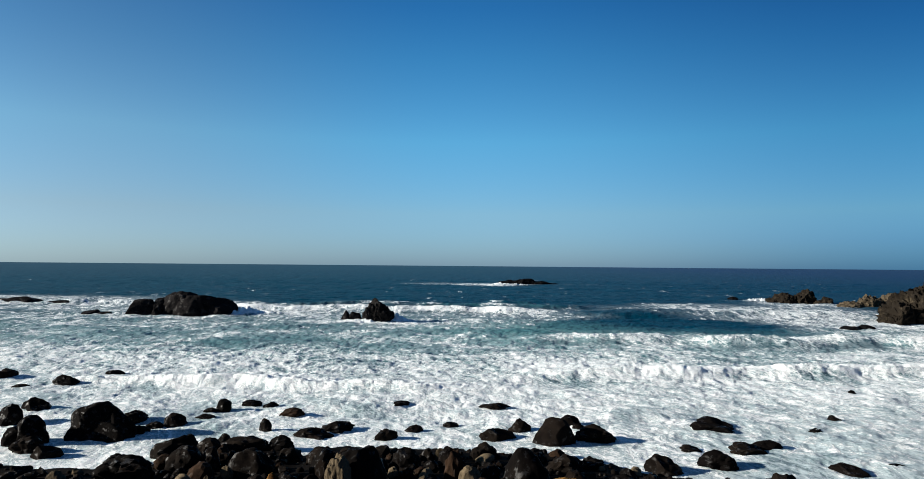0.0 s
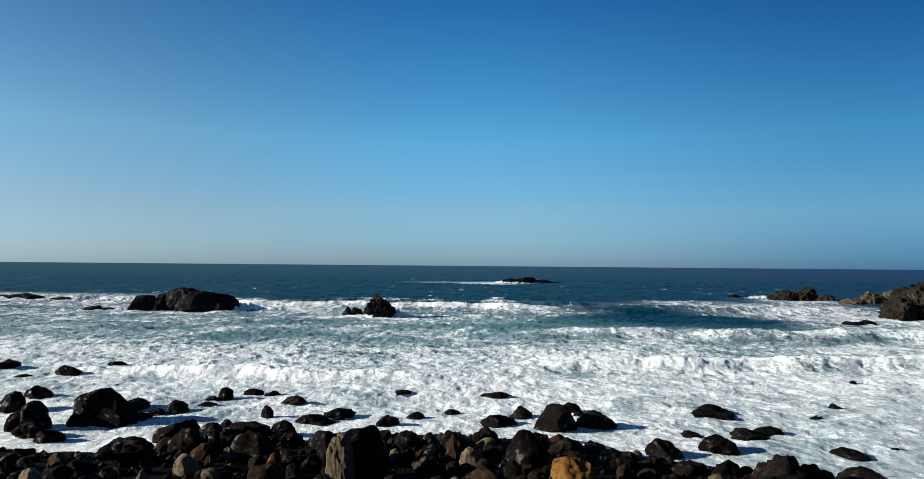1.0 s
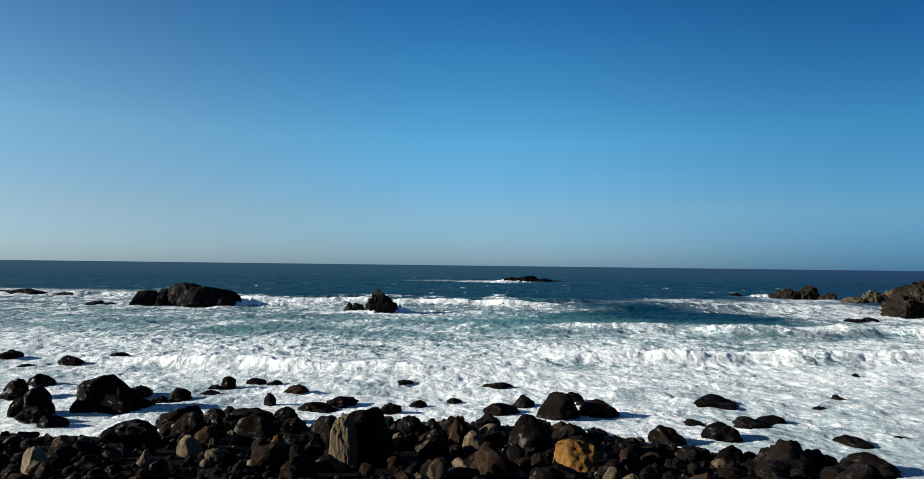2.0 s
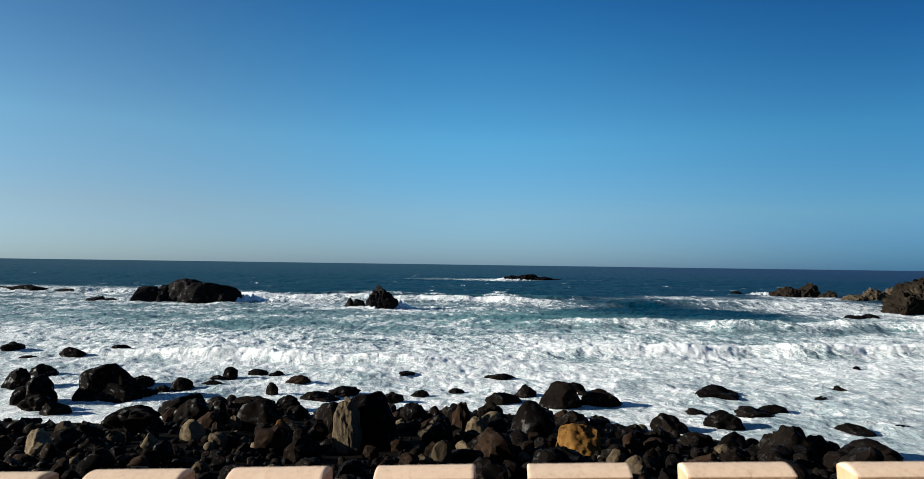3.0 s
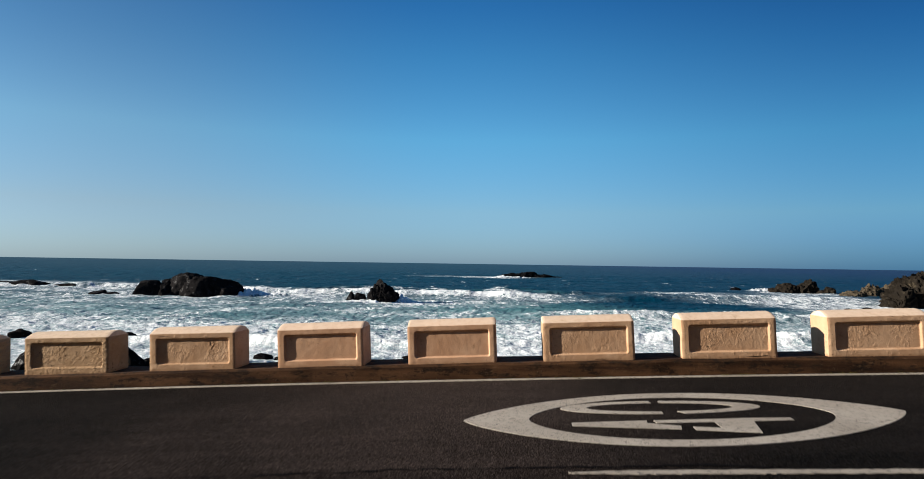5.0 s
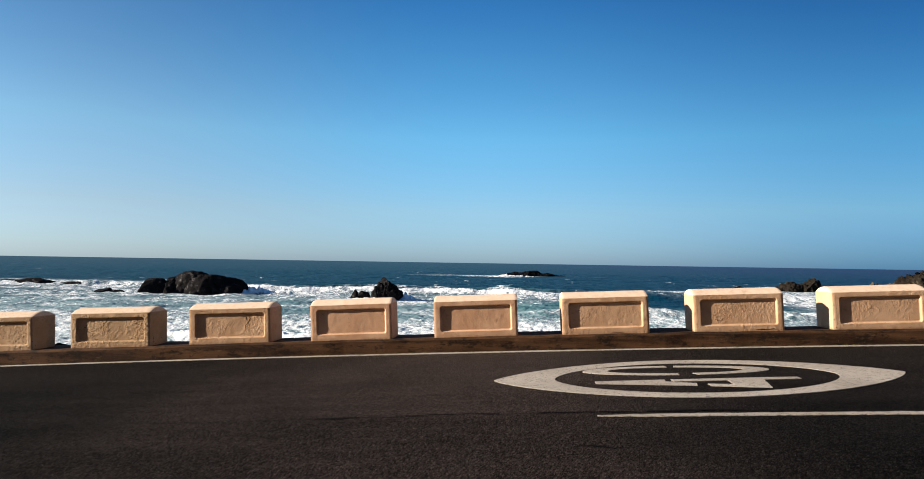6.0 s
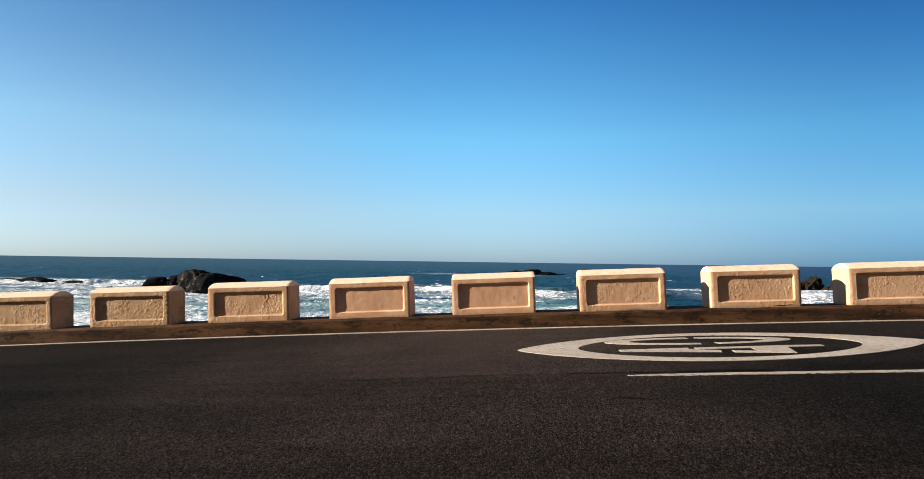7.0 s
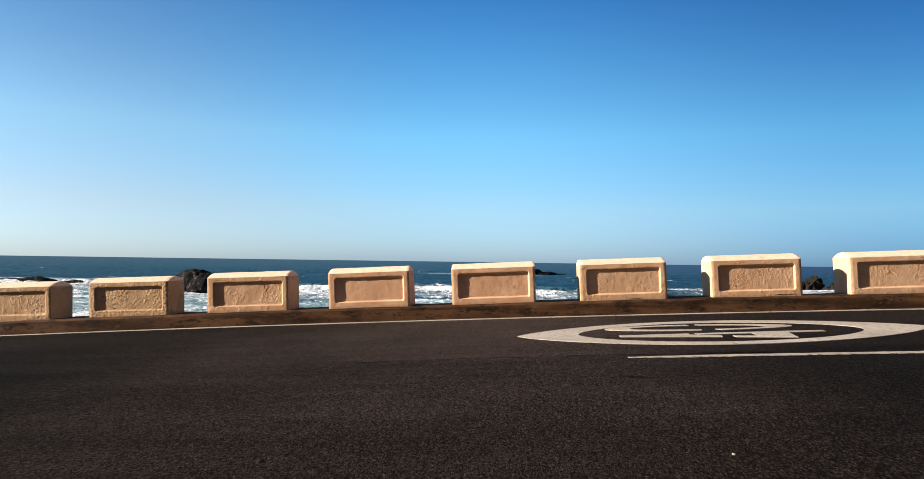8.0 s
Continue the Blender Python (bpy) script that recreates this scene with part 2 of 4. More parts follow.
def make_sea():
    """Blue-green water under foam; the foam's spread comes with the mesh, its lace and froth from noise."""
    m = Nodes("sea_water_and_foam")
    density = m.add("ShaderNodeAttribute")
    density.attribute_name = "foam"
    teal = m.add("ShaderNodeAttribute")
    teal.attribute_name = "stirred"
    d = density.outputs["Fac"]
    w = m.coords()
    v = m.streaks(radians(58), (0.55, 1.0, 1.0))
    u = m.streaks(radians(20), (0.7, 1.0, 1.0))
    place = m.add("ShaderNodeSeparateXYZ")
    m.put(place.inputs[0], w)
    drift = m.noise(u, 0.10, 6.0, 0.62, 1.2)
    clump = m.noise(v, 0.60, 9.0, 0.66, 1.2)
    froth = m.noise(v, 2.4, 7.0, 0.70, 1.2)
    wide = m.web(v, 0.26, 0.05)
    thread = m.web(v, 0.75, 0.055)
    lace = m.web(v, 1.9, 0.07, 3.0, 0.7)
    threads = m.math("MAXIMUM", wide, m.math("MAXIMUM", m.math("MULTIPLY", thread, 0.85), m.math("MULTIPLY", lace, 0.6)))
    far = m.noise(m.coords((0.42, 0.07, 1.0), turn=0.04), 1.0, 10.0, 0.70, 0.8)
    level = m.math("ADD", m.math("SUBTRACT", d, 0.5), m.math("MULTIPLY", m.math("SUBTRACT", drift, 0.5), 1.9))
    level = m.math("ADD", level, m.math("MULTIPLY", m.math("SUBTRACT", clump, 0.5), 1.45))
    level = m.math("ADD", level, m.math("MULTIPLY", m.math("SUBTRACT", froth, 0.5), 1.1))
    level = m.math("ADD", level, m.math("MULTIPLY", m.math("SUBTRACT", threads, 0.3), m.ramp(d, 0.1, 0.5, 0.05, 0.52)))
    level = m.math("ADD", level, m.math("MULTIPLY", m.math("SUBTRACT", far, 0.5), m.math("MULTIPLY", m.ramp(place.outputs[1], 75.0, 170.0, 0.3, 3.6), m.ramp(d, 0.06, 0.26))))
    thick = m.ramp(level, 0.0, 0.19)
    seams = m.web(m.streaks(radians(40), (0.8, 1.1, 1.0)), 0.9, 0.04, 5.0, 1.4)
    thick = m.math("MULTIPLY", thick, m.math("SUBTRACT", 1.0, m.math("MULTIPLY", seams, m.ramp(d, 0.7, 1.2, 0.7, 0.0))))
    near_wash = m.ramp(place.outputs[1], 58.0, 88.0, 1.0, 0.0)
    film = m.math("MULTIPLY", m.ramp(m.math("ADD", level, m.math("MULTIPLY", near_wash, 0.14)), -0.40, 0.06), m.math("MULTIPLY", m.ramp(d, 0.08, 0.36), m.ramp(place.outputs[1], 70.0, 180.0, 0.88, 0.42)))
    thin = m.math("MULTIPLY", threads, m.ramp(d, 0.06, 0.40, 0.0, 0.62))
    foam = m.math("MAXIMUM", m.math("MAXIMUM", thick, film), thin)
    # bluer to the right: the sky's reflection is put into the water colour
    sky_tinted_blue = m.mix(m.ramp(place.outputs[0], -250.0, 900.0), (0.0005, 0.033, 0.055), (0.0004, 0.021, 0.070))
    water = m.mix(teal.outputs["Fac"], sky_tinted_blue, (0.060, 0.160, 0.170))
    water = m.mix(m.math("MULTIPLY", near_wash, 0.55), water, (0.225, 0.280, 0.295))
    grain = m.math("ADD", m.math("MULTIPLY", clump, 0.45), m.math("MULTIPLY", froth, 0.55))
    white = m.mix(m.ramp(grain, 0.38, 0.56), (0.66, 0.74, 0.745), (0.88, 0.89, 0.88))
    colour = m.mix(thick, (0.455, 0.535, 0.56), white)
    small = m.noise(w, 5.0, 5.0, 0.6)
    chop = m.math("ADD", m.noise(m.coords((0.5, 1, 1)), 0.55, 8.0, 0.6, 0.5), m.math("MULTIPLY", small, 0.15))
    n1 = m.bump(chop, 0.8, 0.5)
    hfoam = m.math("ADD", m.math("MULTIPLY", clump, 1.1), m.math("MULTIPLY", froth, 0.40))
    hfoam = m.math("ADD", hfoam, m.math("MULTIPLY", thick, 0.30))
    n2 = m.bump(hfoam, 0.9, 0.20)
    m.tree.nodes.remove(m.bsdf)
    deep = m.add("ShaderNodeBsdfDiffuse", Color=water, Normal=n1)
    shine = m.add("ShaderNodeBsdfGlossy", Color=(1, 1, 1, 1), Roughness=0.28, Normal=n1)
    mirror = m.add("ShaderNodeFresnel", IOR=1.33, Normal=n1)
    wet = m.add("ShaderNodeMixShader")
    m.put(wet.inputs[0], m.math("MULTIPLY", mirror.outputs[0], 0.18))
    m.put(wet.inputs[1], deep.outputs[0])
    m.put(wet.inputs[2], shine.outputs[0])
    bubbles = m.add("ShaderNodeBsdfDiffuse", Color=colour, Normal=n2)
    both = m.add("ShaderNodeMixShader")
    m.put(both.inputs[0], foam)
    m.put(both.inputs[1], wet.outputs[0])
    m.put(both.inputs[2], bubbles.outputs[0])
    m.put(m.out.inputs["Surface"], both.outputs[0])
    return m.mat


def make_ground():
    m = Nodes("dark_gravel_ground")
    v = m.coords()
    mid = m.noise(v, 1.2, 8.0, 0.65)
    peb = m.voronoi(v, 3.2)
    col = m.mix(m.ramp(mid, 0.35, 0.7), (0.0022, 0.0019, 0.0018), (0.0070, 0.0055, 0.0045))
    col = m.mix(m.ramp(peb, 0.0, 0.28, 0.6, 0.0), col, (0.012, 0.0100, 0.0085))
    up = m.add("ShaderNodeSeparateXYZ")
    m.put(up.inputs[0], v)
    # brown of the added unseen hillside, so that its bounced light is warm
    dry = m.mix(m.ramp(m.noise(v, 0.25, 8.0, 0.65), 0.35, 0.65), (0.17, 0.105, 0.055), (0.26, 0.175, 0.10))
    col = m.mix(m.ramp(up.outputs[1], -11.0, -10.0, 1.0, 0.0), col, dry)
    h = m.math("SUBTRACT", mid, m.math("MULTIPLY", peb, 0.4))
    return m.finish(col, 0.9, m.bump(h, 0.6, 0.06), 0.02)


ASPHALT, PAINT, PLASTER, KERB = make_asphalt(), make_road_paint(), make_plaster(), make_kerb()
FLAKING = make_plaster("flaking_peach_render", 1.0)
# partly weathered, partly darkened in the paint for lens falloff
WEATHERED_DIM = make_plaster("weathered_dim_peach_render", 0.5)
PITTED = make_plaster("pitted_peach_render", 0.34)
BASALT = make_rock("wet_dark_basalt", (0.0036, 0.0030, 0.0028), (0.0100, 0.0076, 0.0060), 1.0, 0.42)
CRAG = make_rock("weathered_crag_basalt", (0.0040, 0.0040, 0.0045), (0.0110, 0.0100, 0.0100), 0.22, 0.3, None, 0.10)
BROWN_CRAG = make_rock("brown_crag_rock", (0.013, 0.0105, 0.0080), (0.130, 0.104, 0.068), 0.40, 0.1, None, 0.12)
DARK_CRAG = make_rock("dark_brown_crag_rock", (0.008, 0.0068, 0.0055), (0.070, 0.055, 0.037), 0.45, 0.2, None, 0.12)
TAN_STONE = make_rock("tan_boulder_stone", (0.040, 0.031, 0.020), (0.135, 0.104, 0.066), 1.2, 0.0, (0.022, 0.018, 0.013))
RUST_STONE = make_rock("rust_brown_boulder_stone", (0.0052, 0.0036, 0.0027), (0.028, 0.0165, 0.0102), 1.2, 0.22)
GREY_STONE = make_rock("grey_brown_beach_stone", (0.007, 0.006, 0.005), (0.055, 0.046, 0.036), 1.5, 0.0)
OCHRE_STONE = make_rock("ochre_boulder_stone", (0.045, 0.020, 0.006), (0.165, 0.086, 0.024), 1.2, 0.0, (0.075, 0.036, 0.012))
LICHEN_STONE = make_rock("pale_pitted_boulder_stone", (0.085, 0.066, 0.043), (0.20, 0.158, 0.105), 2.2, 0.0, (0.022, 0.018, 0.014), 0.10)
SEA, GROUND = make_sea(), make_ground()


# ---- mesh helpers ----
def part(name, bm, material, parent=None, label="", smooth=False):
    """Links a bmesh as one mesh object, under parent if there is one."""
    me = bpy.data.meshes.new(name)
    bm.to_mesh(me)
    bm.free()
    me.materials.append(material)
    if smooth:
        me.shade_smooth()
    ob = new(name, me)
    if parent:
        ob.parent = parent
    if label:
        ob["label"] = label
    return ob


def sheet(name, xs, ys, height, material, smooth=True):
    """A mesh over a grid of x and y lines, with its height given by a function of arrays."""
    gx, gy = np.meshgrid(xs, ys)
    co = np.stack([gx, gy, height(gx, gy)], -1).reshape(-1, 3)
    return grid_mesh(name, co, len(xs), len(ys), material, smooth)


def grid_mesh(name, co, nx, ny, material, smooth=True):
    me = bpy.data.meshes.new(name)
    i = np.arange(nx * ny).reshape(ny, nx)
    quads = np.stack([i[:-1, :-1], i[:-1, 1:], i[1:, 1:], i[1:, :-1]], -1).reshape(-1, 4)
    me.vertices.add(len(co))
    me.vertices.foreach_set("co", co.astype(np.float32).ravel())
    me.loops.add(quads.size)
    me.loops.foreach_set("vertex_index", quads.astype(np.int32).ravel())
    me.polygons.add(len(quads))
    me.polygons.foreach_set("loop_start", np.arange(0, quads.size, 4, dtype=np.int32))
    me.update(calc_edges=True)
    me.materials.append(material)
    if smooth:
        me.shade_smooth()
    return new(name, me)


TABLE = np.random.RandomState(7).rand(256, 256)


def lattice(x, y, seed):
    """Smooth value noise, 0 to 1."""
    x, y = x + seed * 17.31, y + seed * 9.77
    ix, iy = np.floor(x).astype(int), np.floor(y).astype(int)
    fx, fy = x - ix, y - iy
    fx, fy = fx * fx * fx * (fx * (fx * 6 - 15) + 10), fy * fy * fy * (fy * (fy * 6 - 15) + 10)
    a, b = TABLE[ix & 255, iy & 255], TABLE[(ix + 1) & 255, iy & 255]
    c, d = TABLE[ix & 255, (iy + 1) & 255], TABLE[(ix + 1) & 255, (iy + 1) & 255]
    return (a * (1 - fx) + b * fx) * (1 - fy) + (c * (1 - fx) + d * fx) * fy


def fbm(x, y, seed, octaves=5, gain=0.5):
    total, amp, size = 0.0, 1.0, 0.0
    for n in range(octaves):
        total = total + amp * lattice(x, y, seed + n)
        size += amp
        x, y, amp = (0.8 * x - 0.6 * y) * 2.03, (0.6 * x + 0.8 * y) * 2.03, amp * gain
    return total / size


def puffs(x, y, seed, octaves=4, gain=0.55):
    """Rounded heaps with sharp creases between them, 0 to 1, as froth piles up."""
    total, amp, size = 0.0, 1.0, 0.0
    for n in range(octaves):
        total = total + amp * np.abs(2 * lattice(x, y, seed + n) - 1)
        size += amp
        x, y, amp = (0.8 * x - 0.6 * y) * 2.03, (0.6 * x + 0.8 * y) * 2.03, amp * gain
    return total / size


def step(a, b, x):
    t = np.clip((x - a) / (b - a), 0, 1)
    return t * t * (3 - 2 * t)


# ---- the lie of the land ----
SEA_LEVEL = -9.0


def rise(x):
    """The road's height over its length: it climbs to the right and flattens far off."""
    x = np.asarray(x, float)
    c = np.clip(x, -9, 9)
    near = 0.049 * c - 0.0011 * (c - 0.3) ** 2
    return near + 0.035 * 40 * np.tanh((x - c) / 40)


def shore(x):
    """Where the stones meet the water: straight to the left, drawing in towards the road on the right."""
    return np.interp(x, (-60, -40, -35, -25, -22, -19, -15, -13.7, -12.3, 0, 8, 12, 20, 24, 28, 42), (41.5, 38.8, 37.4, 37.2, 41.5, 43.5, 44, 41.2, 44, 44.5, 43, 39, 38, 34.5, 31.5, 26))


def beach(x, y):
    z = SEA_LEVEL + 0.10 * (shore(x) - y)
    return np.clip(z, -12.5, -4.3) + 0.35 * (fbm(x / 4.0, y / 4.0, 3, 4) - 0.5)


def land(x, y):
    # unseen hillside behind the road, added to block blue sky and bounce warm light
    behind = rise(x) - 0.16 + np.clip(-y - 10.5, 0, 70) * 0.72 * (0.8 + 0.4 * fbm(x / 25, y / 25, 81, 3))
    return np.where(y > 1.0, beach(x, y), behind)


ROAD_W, KERB_W = -0.098, 0.071
xs_near = np.arange(-70, 70.1, 0.7)
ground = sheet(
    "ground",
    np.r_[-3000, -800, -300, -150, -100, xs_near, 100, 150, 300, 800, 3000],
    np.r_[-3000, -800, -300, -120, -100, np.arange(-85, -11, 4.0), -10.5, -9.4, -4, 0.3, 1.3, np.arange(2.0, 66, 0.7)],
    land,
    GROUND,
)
tagged(ground, "dark gravel and rock sloping from the road to the sea", "ground", kind="structure")

road_x = np.r_[-300, -150, -80, -50, -30, -20, np.arange(-16, 16.1, 0.5), 20, 30, 50, 80, 150, 300]
road_y = np.r_[-9.6, -8.5, np.arange(-7.5, 0.05, 0.5), 0.2]
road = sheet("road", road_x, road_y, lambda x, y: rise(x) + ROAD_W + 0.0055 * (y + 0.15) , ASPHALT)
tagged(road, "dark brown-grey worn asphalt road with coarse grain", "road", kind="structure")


def road_z(x, y):
    return float(rise(x)) + ROAD_W + 0.0055 * (y + 0.15)


def bar_mesh(bm, section, xs, lift=0.0):
    """Sweeps a section of (y, w) points along the road over the given x lines."""
    rows = []
    for x in xs:
        base = float(rise(x)) + lift
        rows.append([bm.verts.new((x, y, base + w)) for y, w in section])
    for a, b in zip(rows, rows[1:]):
        for k in range(len(section)):
            j = (k + 1) % len(section)
            bm.faces.new((a[k], b[k], b[j], a[j]))
    bm.faces.new(rows[0])
    bm.faces.new(list(reversed(rows[-1])))
    bmesh.ops.recalc_face_normals(bm, faces=bm.faces)


def build_kerb():
    bm = bmesh.new()
    xs = [-300, -150, -80, -50, -30, -20] + [n * 0.25 for n in range(-64, 65)] + [20, 30, 50, 80, 150, 300]
    bar_mesh(bm, [(-0.060, -0.30), (-0.045, KERB_W - 0.025), (-0.022, KERB_W), (0.50, KERB_W - 0.004), (0.56, KERB_W - 0.05), (0.60, -0.30)], xs)
    for v in bm.verts:
        k = noise.noise((v.co.x * 2.3, v.co.y * 3.0, 4.0)) + 0.6 * noise.noise((v.co.x * 7.0, v.co.y * 3.0, 9.0))
        v.co.y += 0.010 * k
        v.co.z += 0.007 * k
    kerb = part("kerb", bm, KERB)
    tagged(kerb, "earth-brown stained concrete kerb under the parapet blocks", "kerb", kind="structure")
    bm = bmesh.new()
    bar_mesh(bm, [(0.56, -0.12), (0.56, -7.0), (1.7, -7.0), (0.62, -0.12)], xs)
    wall = part("wall_sea", bm, KERB)
    tagged(wall, "battered concrete sea wall below the road's edge", "wall", kind="structure")


build_kerb()


# ---- road markings: thin slabs of paint on the asphalt ----
def slab(name, loops, label, parent=None, thick=0.004):
    """A flat shape from closed outlines of equal length: one outline is filled, two make a ring."""
    bm = bmesh.new()
    rows = []
    for loop in loops:
        low = [bm.verts.new((x, y, road_z(x, y) - 0.004)) for x, y in loop]
        top = [bm.verts.new((x, y, road_z(x, y) + thick)) for x, y in loop]
        rows.append((low, top))
    n = len(loops[0])
    for low, top in rows:
        for k in range(n):
            j = (k + 1) % n
            bm.faces.new((low[k], low[j], top[j], top[k]))
    if len(rows) == 2:
        for k in range(n):
            j = (k + 1) % n
            bm.faces.new((rows[0][1][k], rows[0][1][j], rows[1][1][j], rows[1][1][k]))
    else:
        bm.faces.new(rows[0][1])
    bmesh.ops.recalc_face_normals(bm, faces=bm.faces)
    return part(name, bm, PAINT, parent, label)


def stripe(name, x0, x1, y0, y1, label, seed, ragged=0.008, taper=0.0):
    """A painted line with an uneven edge; taper: the length over which its start thins out."""
    rng = random.Random(seed)
    xs = [x0]
    while xs[-1] < x1:
        xs.append(xs[-1] + (0.03 if -8 < xs[-1] < 9 else 0.5))
    bm = bmesh.new()
    prev = None
    for x in xs:
        grow = min(1.0, 0.25 + (x - x0) / taper) if taper else 1.0
        mid, half = (y0 + y1) / 2, (y1 - y0) / 2 * grow
        hi = mid + half + rng.uniform(-ragged, ragged) * 0.6 + ragged * noise.noise((x * 6, seed, 0))
        lo = mid - half + rng.uniform(-ragged, ragged) * 0.6 + ragged * noise.noise((x * 6, seed, 7))
        z = road_z(x, mid)
        now = [bm.verts.new((x, y, z + w)) for y, w in ((lo - 0.002, -0.004), (lo, 0.004), (hi, 0.004), (hi + 0.002, -0.004))]
        if prev:
            for k in range(3):
                bm.faces.new((prev[k], now[k], now[k + 1], prev[k + 1]))
        prev = now
    ob = part(name, bm, PAINT)
    return tagged(ob, label, "road marking", kind="structure")


stripe("edge_line", -40, 40, -0.175, -0.088, "thin white painted line along the kerb", 1, 0.004)
stripe("centre_line", 1.33, 40, -3.255, -3.185, "worn white painted centre line on the asphalt", 2, 0.009, 0.5)


def build_speed_marking():
    """The limit 40 in a pointed oval, stretched along the lane and read by traffic going left."""
    cx, cy = 2.335, -1.835
    count = 72
    outer, inner = [], []
    for k in range(count):
        a = 2 * math.pi * k / count
        c, s = math.cos(a), math.sin(a)
        outer.append((cx + (1.79 if c > 0 else 1.735) * c, cy + 0.86 * math.copysign(abs(s) ** 1.55, s) + 0.075 * c))
        inner.append((cx + 1.205 * c, cy - 0.02 + 0.685 * math.copysign(abs(s) ** 1.15, s) + 0.05 * c))
    base = tagged(new("speed_marking"), "worn white speed limit 40 in a long oval on asphalt", "road marking")
    base.location = (-0.01, 0.045, 0.0)
    oval = slab("oval", [outer, inner], "worn white painted oval ring", base)
    oval.location = (0.01, -0.045, 0)

    def arc(a0, a1):
        steps = 30
        out = [(2.255 + 0.835 * math.cos(t), -1.585 + 0.240 * math.sin(t)) for t in np.linspace(a0, a1, steps)]
        back = [(2.255 + 0.61 * math.cos(t), -1.585 + 0.155 * math.sin(t)) for t in np.linspace(a1, a0, steps)]
        return out + back

    slab("digit_zero", [arc(-math.pi / 2 + 0.19, math.pi / 2 - 0.05)], "half of the painted stencil digit 0", base)
    slab("digit_zero", [arc(math.pi / 2 + 0.05, 3 * math.pi / 2 - 0.02)], "half of the painted stencil digit 0", base)
    slab("digit_four", [[(1.47, -2.075), (2.06, -2.035), (2.05, -2.115), (2.28, -2.21), (2.26, -2.305), (1.47, -2.175)]], "top of the painted stencil digit 4", base)
    slab("digit_four", [[(2.11, -2.035), (2.56, -2.01), (2.56, -2.10), (2.12, -2.115)]], "stem of the painted stencil digit 4", base)
    slab("digit_four", [[(2.36, -2.235), (2.56, -2.275), (2.56, -2.01), (2.84, -1.99), (3.17, -1.985), (3.17, -2.065), (2.86, -2.085), (2.80, -2.42), (2.36, -2.33)]], "foot and bar of the painted stencil digit 4", base)


build_speed_marking()


def build_joint():
    """The dark seam in the asphalt that runs on from the centre line."""
    bm = bmesh.new()
    rng = random.Random(11)
    prev = None
    for k in range(250):
        x = -12.4 + k * 0.06
        y = -3.25 + 0.13 * step(-1.5, 1.3, x) + 0.05 * noise.noise((x * 1.7, 0, 3)) + rng.uniform(-0.014, 0.014)
        w = (0.005 + 0.017 * rng.random()) * min(1.0, max(0.05, 0.45 + 0.20 * (x + 1.0) + 1.3 * noise.noise((x * 3.1, 5, 0))))
        now = [bm.verts.new((x, y + q, road_z(x, y) + 0.006)) for q in (-w, w)]
        if prev:
            bm.faces.new((prev[0], now[0], now[1], prev[1]))
        prev = now
    m = Nodes("tar_seam")
    v = m.coords()
    m.finish(m.mix(m.noise(v, 30.0), (0.002, 0.002, 0.002), (0.006, 0.005, 0.005)), 0.9, None, 0.03)
    tagged(part("road_seam", bm, m.mat), "dark cracked seam along the middle of the asphalt", "road seam", kind="structure")


build_joint()


def road_crack(x0, y0, x1, y1, wide, seed):
    """A short jagged break in the asphalt."""
    rng = random.Random(seed)
    bm = bmesh.new()
    prev = None
    for k in range(9):
        q = k / 8
        w = wide * math.sin(math.pi * (0.06 + 0.88 * q)) * rng.uniform(0.5, 1.1)
        x, y = x0 + (x1 - x0) * q, y0 + (y1 - y0) * q + rng.uniform(-0.012, 0.012)
        now = [bm.verts.new((x, y + o, road_z(x, y) + 0.005)) for o in (-w, w)]
        if prev:
            bm.faces.new((prev[0], now[0], now[1], prev[1]))
        prev = now
    tagged(part("road_crack", bm, bpy.data.materials["tar_seam"]), "short dark crack in the worn asphalt", "road crack", kind="structure")


road_crack(-2.13, -3.93, -1.97, -3.89, 0.010, 1)
road_crack(-1.42, -4.16, -1.34, -3.98, 0.012, 2)
road_crack(0.28, -3.84, 0.42, -3.75, 0.010, 3)
road_crack(1.10, -3.88, 1.40, -3.98, 0.016, 4)


